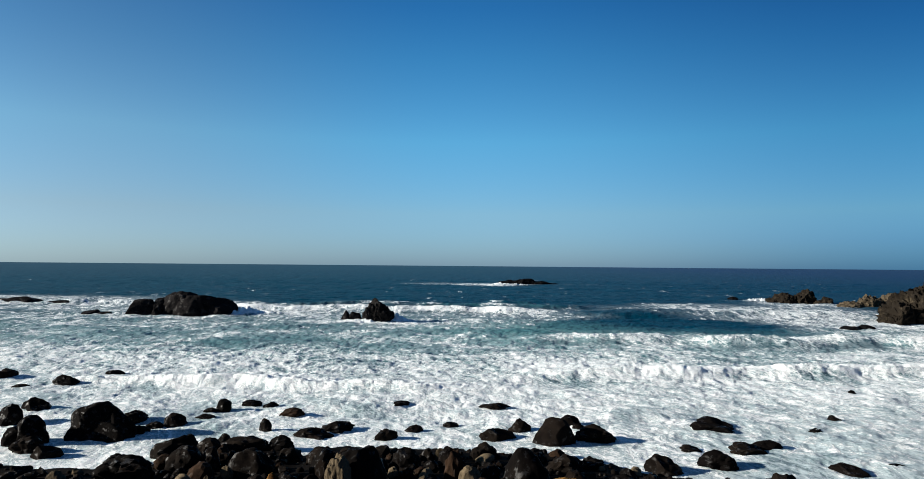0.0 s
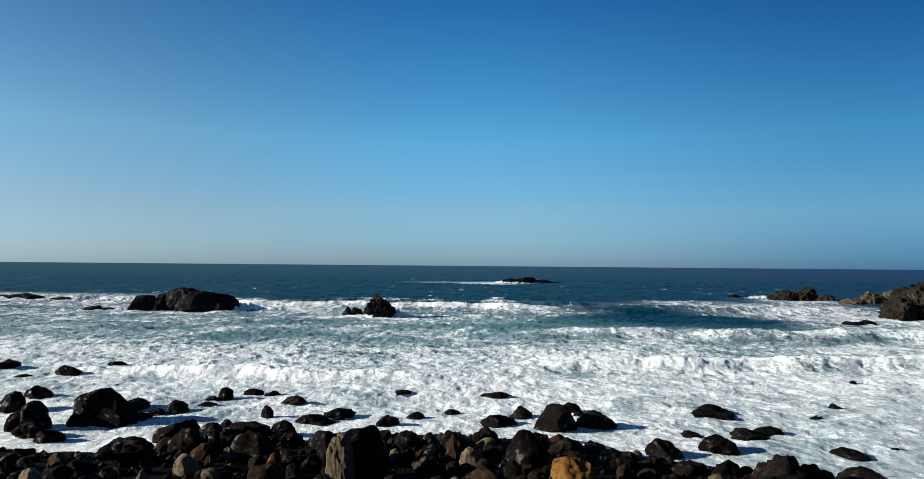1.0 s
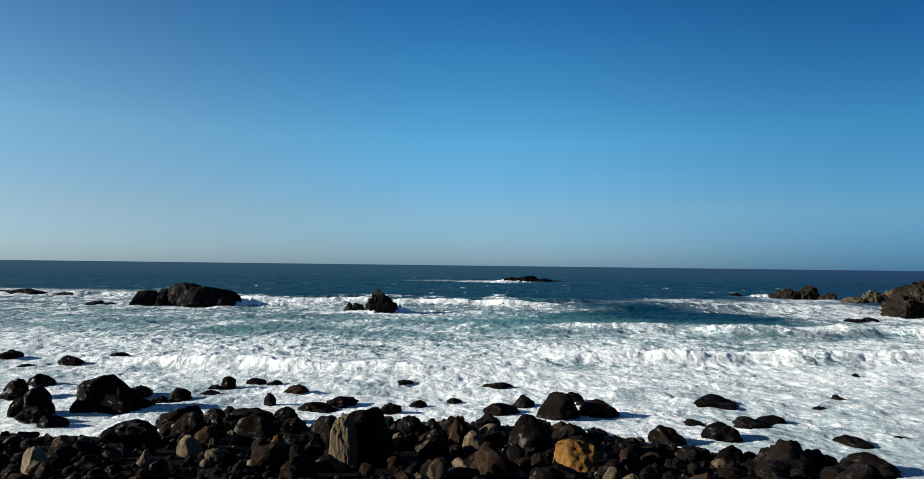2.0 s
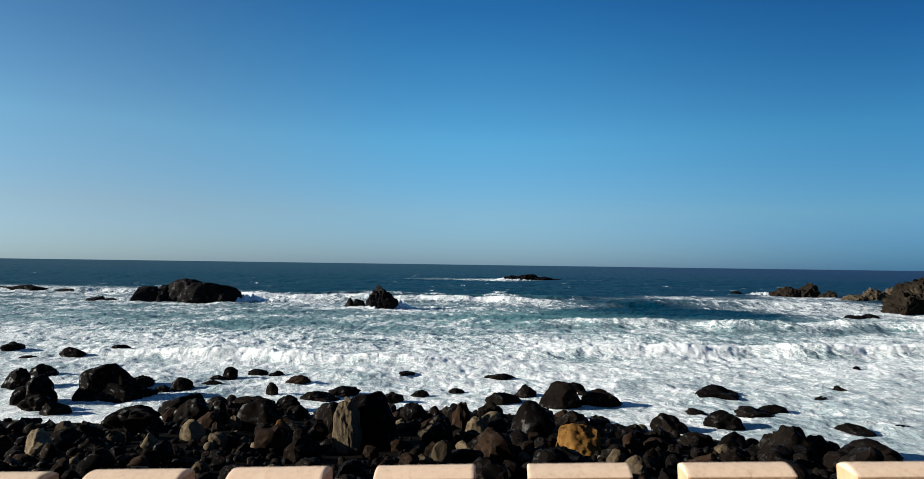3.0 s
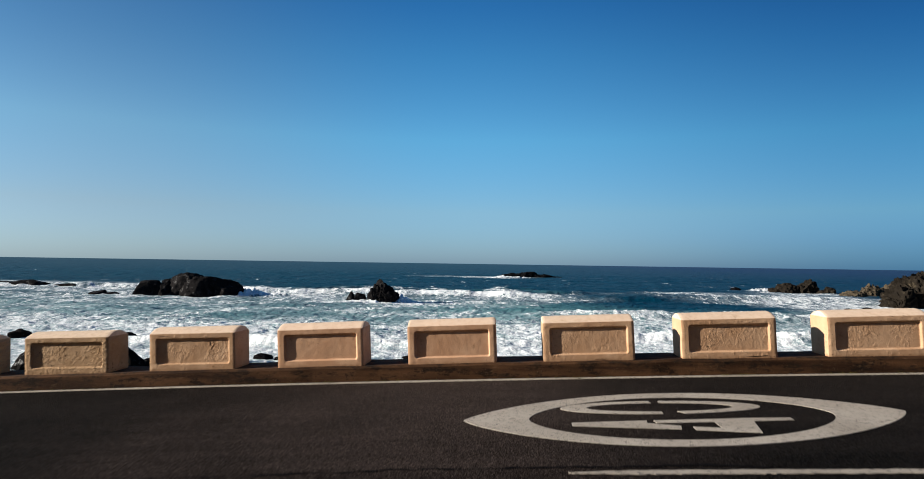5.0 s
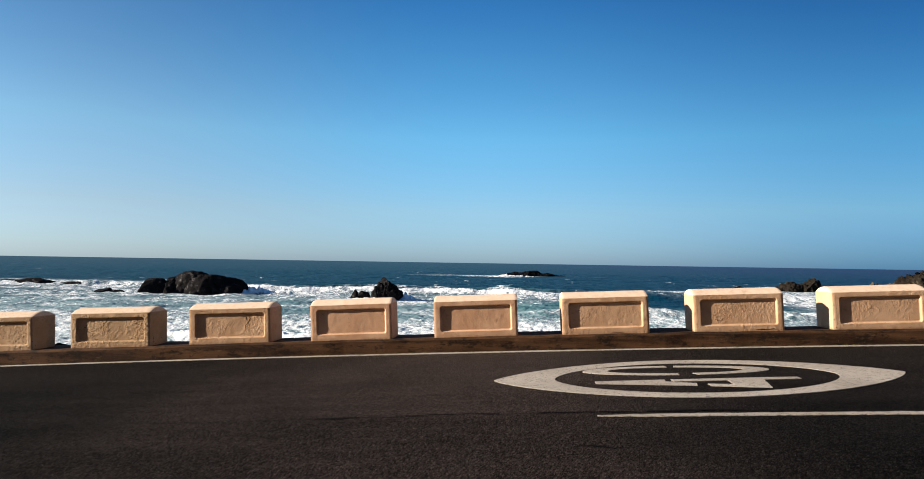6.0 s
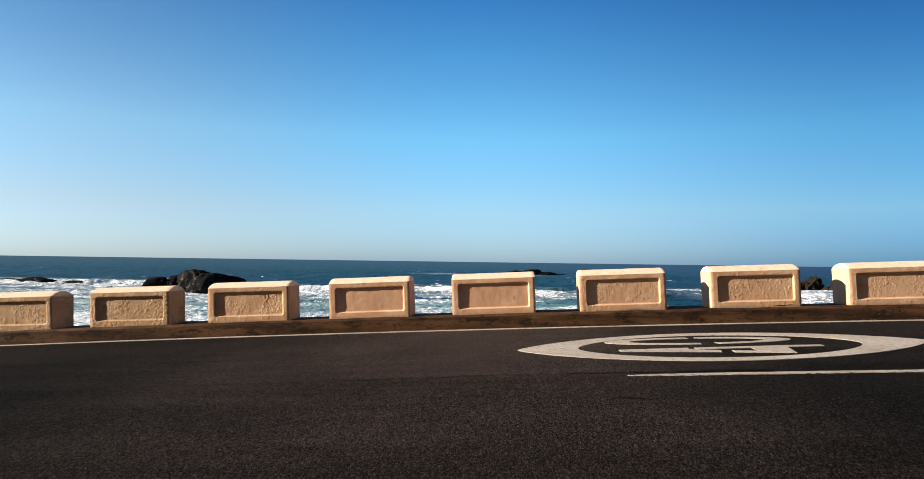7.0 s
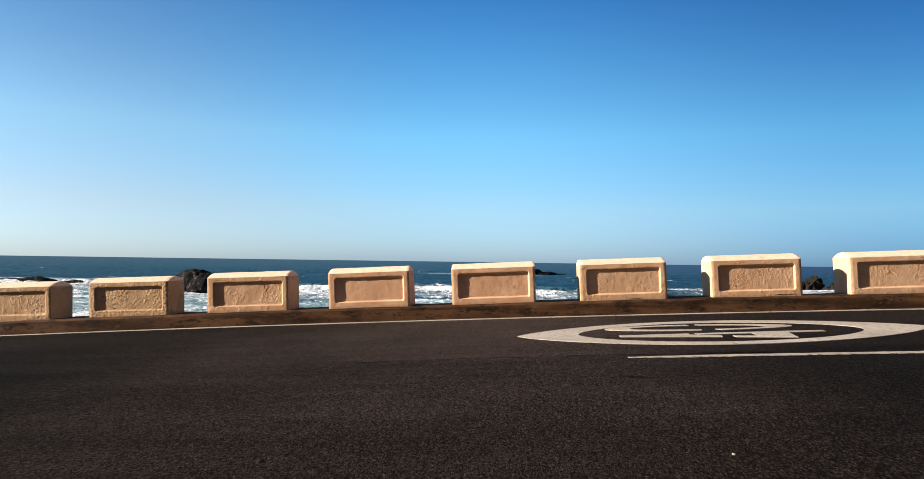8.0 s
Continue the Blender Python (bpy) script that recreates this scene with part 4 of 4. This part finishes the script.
BEACH = "boulders on the shore"
DARK = "large dark boulder on the stony beach"
BLOCKY = stone_mesh("boulder_blocky", 311, 5, 8, 0.10, 0.08, 1.0, True)
SLAB = stone_mesh("boulder_slab", 317, 5, 9, 0.13, 0.32, 1.7, True, 0.85)
BLOCK = stone_mesh("boulder_block", 331, 5, 8, 0.12, 0.45, 1.6, True, 0.9)
sea_rock(-6.75, 28.9, -7.6, 2.8, 3.1, "large rounded black boulder, highest on the beach", "boulder", BASALT, 2.6, 20, BEACH, BLOCKY)
sea_rock(-7.55, 27.5, -7.2, 1.35, 2.42, "tall pale pitted boulder leaning on a black one", "boulder", LICHEN_STONE, 1.5, -18, BEACH, SLAB)
sea_rock(4.95, 29.3, -7.9, 2.45, 1.8, "large ochre-orange boulder among black ones", "boulder", OCHRE_STONE, 1.9, -16, BEACH, BLOCK)
TAN = "tan boulder lying among dark beach stones"
for bx, by, bz, bw, bt in ((-16.8, 29.1, -7.5, 1.5, 1.0), (-15.9, 32.8, -7.8, 0.8, 0.8), (-3.5, 31.7, -7.7, 1.4, 0.65), (-2.0, 24.1, -7.0, 1.0, 1.2), (-0.8, 33.3, -7.9, 1.4, 1.1), (1.9, 26.0, -7.2, 0.7, 0.5),
                           (7.0, 24.1, -7.0, 1.2, 0.8), (-8.7, 19.6, -6.5, 1.3, 0.7), (6.3, 25.5, -7.1, 1.0, 0.8), (-5.7, 34.5, -8.0, 0.8, 0.65), (-12.3, 20.8, -6.6, 0.8, 0.5), (-17.7, 26.2, -7.2, 0.9, 0.8), (-15.9, 30.2, -7.6, 0.5, 0.85)):
    sea_rock(bx, by, bz, bw, bt, TAN, "boulder", TAN_STONE, group=BEACH)
sea_rock(-22.5, 24.5, -7.0, 1.4, 1.0, "pale streaked boulder among dark beach stones", "boulder", LICHEN_STONE, group=BEACH)
sea_rock(-12.1, 30.0, -7.6, 0.95, 1.1, "rust-orange boulder among dark beach stones", "boulder", OCHRE_STONE, group=BEACH)
sea_rock(-9.6, 32.0, -7.9, 1.2, 1.6, "rust-brown boulder leaning beside a black one", "boulder", RUST_STONE, group=BEACH)
sea_rock(-3.3, 40.2, -8.7, 0.9, 1.05, TAN, "boulder", TAN_STONE, group=BEACH)
sea_rock(-1.9, 34.6, -8.1, 1.3, 1.85, "rust-brown boulder on the stony beach", "boulder", RUST_STONE, group=BEACH)
for bx, by, bz, bw, bt in ((-20.2, 35.1, -8.2, 2.3, 1.55), (-18.4, 35.5, -8.2, 1.7, 1.35), (-14.8, 33.8, -8.0, 2.8, 1.7), (-22.8, 32.4, -7.9, 3.2, 1.2), (-5.5, 37.1, -8.4, 2.1, 1.45), (-4.3, 40.1, -8.7, 1.2, 0.95), (-2.6, 39.0, -8.6, 1.7, 1.3), (-0.2, 41.4, -8.8, 2.2, 1.1), (2.6, 34.4, -8.1, 3.0, 2.0), (5.5, 38.4, -8.5, 2.4, 1.1), (7.6, 39.4, -8.6, 1.7, 0.6), (8.6, 35.0, -8.5, 2.0, 0.9), (10.6, 35.8, -8.7, 1.9, 0.95), (13.0, 35.6, -8.7, 2.2, 1.0), (15.2, 35.2, -8.7, 1.8, 0.9), (-26.6, 38.2, -9.0, 1.9, 0.7), (-23.6, 40.7, -9.0, 3.3, 1.45), (-21.3, 41.0, -8.9, 1.9, 1.2), (-18.9, 42.4, -8.9, 3.6, 1.15), (-16.4, 42.8, -8.9, 2.2, 0.9), (-33.0, 39.6, -9.0, 1.9, 0.8), (-35.5, 40.6, -8.9, 2.2, 0.9), (-12.0, 38.6, -8.5, 1.9, 1.0), (-9.8, 39.0, -8.5, 1.6, 0.9), (3.3, 40.4, -8.7, 2.3, 1.0)):
    sea_rock(bx, by, bz, bw, bt, DARK, "boulder", group=BEACH)


def fill_beach():
    """Boulders of the beach, placed at random with room between them."""
    rng = random.Random(5)
    placed = [(ob.location.x, ob.location.y, max(ob.scale.x, ob.scale.y)) for ob in scene.objects if ob.name.startswith(("boulder", "sea_rock"))]
    made = 0
    for _ in range(30000):
        y = rng.uniform(19, 58)
        x = rng.uniform(-0.90, 0.78) * (y + 8)
        edge = float(shore(np.float64(x)))
        if y > edge + rng.uniform(-3.5, 0.2):
            continue
        r = 0.45 + 0.75 * rng.random() ** 1.8
        r *= 0.62 + 0.38 * min(1.0, max(0.0, (edge - y) / 9))
        if made > 262:
            r = 0.34 + 0.20 * rng.random()
        if any(abs(x - a) < 1.5 and 0 < b - y < 3.4 for a, b in ((4.95, 29.5), (-7.3, 28.0), (-2.0, 24.1), (-16.8, 29.1))):
            continue
        if any((x - a) ** 2 + (y - b) ** 2 < (0.80 * (r + c)) ** 2 for a, b, c in placed):
            continue
        placed.append((x, y, r))
        z = float(beach(np.float64(x), np.float64(y)))
        kind = rng.random()
        mat, label = BASALT, "dark basalt boulder on the stony beach"
        if kind > 0.955:
            mat, label = TAN_STONE, "tan boulder on the stony beach"
        elif kind > 0.62:
            mat, label = RUST_STONE, "rust-brown boulder on the stony beach"
        tall = rng.uniform(0.66, 1.15)
        low = 0.42 - 0.35 * max(0.0, 1 - (edge - y) / 6)
        stone("boulder", SMALL[rng.randrange(len(SMALL))], mat, x, y, z + r * tall * low, r * rng.uniform(1.0, 1.25), r * rng.uniform(0.85, 1.1), r * tall,
              rng.uniform(0, 360), label, "boulder", BEACH, (rng.uniform(-25, 25), rng.uniform(-25, 25)))
        made += 1
        if made >= 290:
            break
    # the smaller stones between them, which nobody could count
    kinds = []
    for n in range(6):
        me = stone_mesh("pebble", 400 + n, 1 + n % 2, 5, 0.12, 0.2)
        co = np.empty(len(me.vertices) * 3)
        me.vertices.foreach_get("co", co)
        tri = np.empty(len(me.polygons) * 3, int)
        me.polygons.foreach_get("vertices", tri)
        kinds.append((co.reshape(-1, 3), tri.reshape(-1, 3)))
        bpy.data.meshes.remove(me)
    for name, mat, amount, seed in (("beach_stones", BASALT, 2300, 1), ("beach_stones", RUST_STONE, 520, 2), ("beach_stones", TAN_STONE, 170, 3), ("beach_stones", GREY_STONE, 620, 4)):
        rg = np.random.RandomState(seed)
        verts, tris, base = [], [], 0
        while len(verts) < amount:
            y = rg.uniform(10, 62) if seed < 4 else rg.uniform(15, 29)
            x = rg.uniform(-1.0, 0.95) * (y + 9)
            if y > float(shore(np.float64(x))) - 1.0 + rg.uniform(-3, 2):
                continue
            r = 0.09 + 0.24 * rg.rand() ** 1.8
            z = float(beach(np.float64(x), np.float64(y))) + r * 0.2
            co, tri = kinds[rg.randint(6)]
            turn = np.array(Euler(rg.uniform(0, 6.28, 3)).to_matrix())
            verts.append((co * (r * rg.uniform(0.8, 1.25, 3))) @ turn.T + (x, y, z))
            tris.append(tri + base)
            base += len(co)
        co, tri = np.concatenate(verts), np.concatenate(tris)
        me = bpy.data.meshes.new(name)
        me.vertices.add(len(co))
        me.vertices.foreach_set("co", co.astype(np.float32).ravel())
        me.loops.add(tri.size)
        me.loops.foreach_set("vertex_index", tri.astype(np.int32).ravel())
        me.polygons.add(len(tri))
        me.polygons.foreach_set("loop_start", np.arange(0, tri.size, 3, dtype=np.int32))
        me.update(calc_edges=True)
        me.materials.append(mat)
        me.shade_smooth()
        tone = {1: "dark grey", 2: "rust-brown", 3: "tan", 4: "pale grey-brown"}[seed]
        tagged(new(name, me), f"small {tone} stones between the beach boulders", "stones", kind="stuff")


fill_beach()


def crag(name, lobes, material, label, rough=0.2, freq=1.0, seed=1, level=5):
    """A rock in the sea out of overlapping lobes (x, y, half width, half depth, top over the sea), in one mesh."""
    bm = bmesh.new()
    cx = sum(l[0] for l in lobes) / len(lobes)
    cy = sum(l[1] for l in lobes) / len(lobes)
    rng = random.Random(seed)
    for lx, ly, hw, hd, top in lobes:
        made = bmesh.ops.create_icosphere(bm, subdivisions=level, radius=1.0)["verts"]
        planes = [(Vector((rng.gauss(0, 1), rng.gauss(0, 1), rng.gauss(0, 0.6))).normalized(), rng.uniform(0.60, 0.90)) for _ in range(13)]
        for v in made:
            p = v.co.copy()
            for n, d in planes:
                over = p.dot(n) - d
                if over > 0:
                    p -= n * over * 0.96
            w = Vector((p.x * hw + lx - cx, p.y * hd + ly - cy, p.z * top * 1.12))
            s = w * (0.16 * freq) + Vector((seed * 5.3, 0, 0))
            k = noise.ridged_multi_fractal(s, 0.9, 2.1, 5, 1.0, 2.0) - 1.0
            k2 = noise.fractal(w * 0.5 * freq, 0.8, 2.2, 4)
            amp = rough * min(hw, top)
            w += p.normalized() * amp * (0.55 * k + 0.45 * k2)
            v.co = w
    ob = part(name, bm, material, smooth=True)
    ob.data.set_sharp_from_angle(angle=radians(50))
    ob.location = (cx, cy, SEA_LEVEL - 0.3)
    return tagged(ob, label, "sea rock", "rocks out in the sea")


crag("sea_rock_large", [(-91.2, 171, 7.4, 7, 6.0), (-86.5, 171, 7.6, 6.5, 6.2), (-80.4, 170.5, 6.0, 6, 4.5), (-101.5, 169, 7.6, 6, 4.0), (-96.5, 170, 4.0, 5, 4.6)], CRAG, "large dark rounded rock standing out of the surf", 0.10, 2.0, 3)
crag("sea_rock_ledge", [(-115.0, 166, 3.4, 3, 1.5), (-111.3, 165.5, 2.4, 2.5, 1.0)], CRAG, "low black ledge beside the large rock", 0.3, 1.3, 5, 4)
crag("rock_pillar", [(-31.5, 158.6, 3.3, 2.8, 5.6), (-34.2, 158, 3.0, 2.6, 4.0), (-30.2, 158.4, 2.6, 2.2, 4.2)], CRAG, "jagged black rock pillar with surf at its foot", 0.36, 2.6, 8)
crag("sea_rock_small", [(-38.6, 160, 2.0, 1.8, 3.0), (-41.0, 160, 1.6, 1.4, 2.2)], CRAG, "small black rock beside the pillar rock", 0.3, 1.8, 9, 4)
crag("skerry", [(16, 494, 12, 7, 4.0), (4, 493, 12, 6, 3.6), (26, 495, 9, 6, 2.6), (36, 495, 7, 5, 1.8)], CRAG, "long low dark skerry far out, foam round it", 0.34, 1.2, 12)
crag("sea_reef", [(-167, 207, 10, 5, 2.3), (-155, 207, 9, 4, 1.6), (-178, 208, 9, 5, 1.9)], CRAG, "flat dark reef with foam around it", 0.25, 1.0, 14, 4)
crag("sea_crag", [(118.5, 276, 5.5, 5, 3.6), (126.0, 275, 6.0, 5, 5.0), (132.0, 269, 4.0, 4, 2.6), (114.0, 277, 3.5, 4, 1.8)], BROWN_CRAG, "brown craggy rock rising from the foam", 0.36, 1.9, 17)
crag("sea_ledge", [(131, 248.5, 4.5, 5, 2.2), (138.5, 249, 6.0, 6, 3.9), (150, 249, 8.0, 7, 4.8)], DARK_CRAG, "dark brown rock ledge with water running off", 0.40, 2.8, 21)
crag("headland_rock", [(104.0, 172, 4.2, 6, 5.2), (109.5, 175, 6.5, 8, 7.7), (113.5, 176, 7, 8, 8.7), (119, 178, 11, 11, 9.8), (131, 182, 12, 12, 10.0)], BROWN_CRAG, "brown craggy headland rock, surf at its foot", 0.36, 3.2, 25)
crag("sea_rock", [(-33.0, 46.0, 2.5, 1.9, 2.7), (-34.0, 45.8, 1.7, 1.6, 2.4), (-31.6, 45.8, 2.0, 1.6, 2.0), (-32.6, 45.2, 3.0, 1.5, 1.5)], BASALT, "large wedge-shaped black boulder at the water's edge", 0.09, 3.0, 41, 5)
crag("sea_rock", [(-37.0, 43.4, 1.4, 1.3, 2.15), (-38.0, 43.4, 1.6, 1.3, 1.5), (-36.5, 43.2, 1.3, 1.1, 1.3)], BASALT, "black pointed boulder at the water's edge", 0.10, 3.0, 43, 5)
crag("reef", [(85, 157, 2.6, 1.8, 1.0), (88.5, 157.5, 2.4, 1.8, 1.1)], CRAG, "small black reef awash near the headland", 0.3, 1.8, 31, 4)
crag("reef", [(106, 300, 3.0, 3, 1.2)], CRAG, "small black reef awash far out", 0.3, 1.5, 33, 4)


# ---- small things by the road ----
def ribbon(name, parent, points, wide, y, label):
    """A thin dark break in a block's face: points of (x, z) on the face."""
    rng = random.Random(len(points))
    bm = bmesh.new()
    prev = None
    for k, (x, z) in enumerate(points):
        w = wide * (0.4 + 0.8 * rng.random()) * (0.3 if k in (0, len(points) - 1) else 1)
        now = [bm.verts.new((x - w, y, z - w * 0.4)), bm.verts.new((x + w, y, z + w * 0.4)), bm.verts.new((x, y + 0.006, z))]
        if prev:
            for i in range(3):
                j = (i + 1) % 3
                bm.faces.new((prev[i], now[i], now[j], prev[j]))
        prev = now
    bmesh.ops.recalc_face_normals(bm, faces=bm.faces)
    return part(name, bm, KERB, parent, label)


def block_near(x):
    return min((ob for ob in scene.objects if ob.name.startswith("parapet_block")), key=lambda ob: abs(ob.location.x - x))


cracked = block_near(-2.70)
ribbon("crack", cracked, [(0.20, 0.325), (0.205, 0.29), (0.235, 0.265), (0.215, 0.235), (0.185, 0.21), (0.20, 0.18), (0.17, 0.15)], 0.0010, 0.0218, "dark jagged crack in the render")
ribbon("crack", cracked, [(0.235, 0.265), (0.25, 0.295), (0.245, 0.33)], 0.0009, 0.0218, "dark jagged crack in the render")
chipped = block_near(4.90)
ribbon("chip", chipped, [(0.02, 0.424), (0.07, 0.419), (0.12, 0.426), (0.19, 0.421), (0.26, 0.427), (0.33, 0.421), (0.40, 0.425)], 0.009, 0.006, "dark chipped edge below the crown")


ribbon("chip", block_near(3.35), [(-0.232, 0.140), (-0.229, 0.134), (-0.226, 0.128)], 0.006, 0.0195, "small dark hole in the render")
ribbon("chip", block_near(3.35), [(0.18, 0.018), (0.24, 0.022), (0.30, 0.016), (0.36, 0.024), (0.42, 0.018)], 0.010, -0.002, "dark chipped foot of the render")
ribbon("chip", cracked, [(0.235, 0.045), (0.25, 0.040), (0.262, 0.043)], 0.006, -0.002, "small dark hole in the render")
ribbon("chip", cracked, [(-0.40, 0.398), (-0.34, 0.402), (-0.27, 0.396)], 0.004, -0.002, "dark chipped edge below the crown")
ribbon("chip", block_near(1.845), [(0.06, 0.014), (0.13, 0.019), (0.20, 0.013)], 0.006, -0.002, "dark chipped foot of the render")


def chip_edges():
    """Small knocks along the arris and the foot of the blocks nearest the road's bend."""
    rng = random.Random(23)
    for ob in [o for o in scene.objects if o.name.startswith("parapet_block") and -6.5 < o.location.x < 5.5]:
        for n in range(rng.randint(3, 5)):
            x, z = rng.uniform(-0.46, 0.46), 0.4235 if n % 3 else rng.uniform(0.008, 0.02)
            long = rng.uniform(0.006, 0.022)
            points = [(x + long * k / 3, z + rng.uniform(-0.003, 0.003)) for k in range(4)]
            ribbon("chip", ob, points, rng.uniform(0.002, 0.004), -0.0015, "small dark chip in the painted edge")


chip_edges()


def road_pebble(x, y, size, seed, material=TAN_STONE):
    me = stone_mesh("pebble", seed, 2, 5, 0.15)
    ob = new("pebble", me)
    me.materials.append(material)
    ob.matrix_world = pose(x, y, road_z(x, y) + size * 0.3, 0, 0, seed * 40) @ Matrix.Diagonal((size, size * 0.8, size * 0.55, 1))
    tagged(ob, "small pale pebble lying on the asphalt", "pebble", "pebbles on the road")


road_pebble(1.309, -5.355, 0.008, 71, PAINT)
# a pebble put in place of a faint pale smear on the asphalt
road_pebble(-0.328, -5.381, 0.012, 72)
road_pebble(1.72, -0.16, 0.014, 73)
road_pebble(3.05, -3.9, 0.008, 74)


def build_weeds():
    """Dry weeds and moss where the kerb meets the asphalt."""
    m = Nodes("dry_weed_leaves")
    v = m.coords()
    m.finish(m.mix(m.noise(v, 12.0), (0.045, 0.042, 0.012), (0.13, 0.105, 0.03)), 0.9, None, 0.1)
    rng = random.Random(9)
    bm = bmesh.new()
    for n in range(170):
        x = rng.uniform(-8, 8)
        if noise.noise((x * 0.9, 2.0, 0)) < -0.05:
            continue
        y = -0.075 - 0.035 * rng.random()
        z = road_z(x, y)
        for k in range(rng.randint(5, 10)):
            a, tall, wide = rng.uniform(0, 6.28), rng.uniform(0.008, 0.028), rng.uniform(0.003, 0.007)
            dx, dy = math.cos(a), math.sin(a) * 0.6
            ox, oy = x + rng.uniform(-0.04, 0.04), y + rng.uniform(-0.015, 0.015)
            p = [bm.verts.new((ox - dy * wide, oy + dx * wide, z)), bm.verts.new((ox + dy * wide, oy - dx * wide, z)),
                 bm.verts.new((ox + dx * tall * 0.8, oy + dy * tall * 0.8, z + tall))]
            bm.faces.new(p)
    tagged(part("weeds", bm, m.mat), "dry yellow-green weeds along the kerb's foot", "weeds", kind="stuff")


build_weeds()
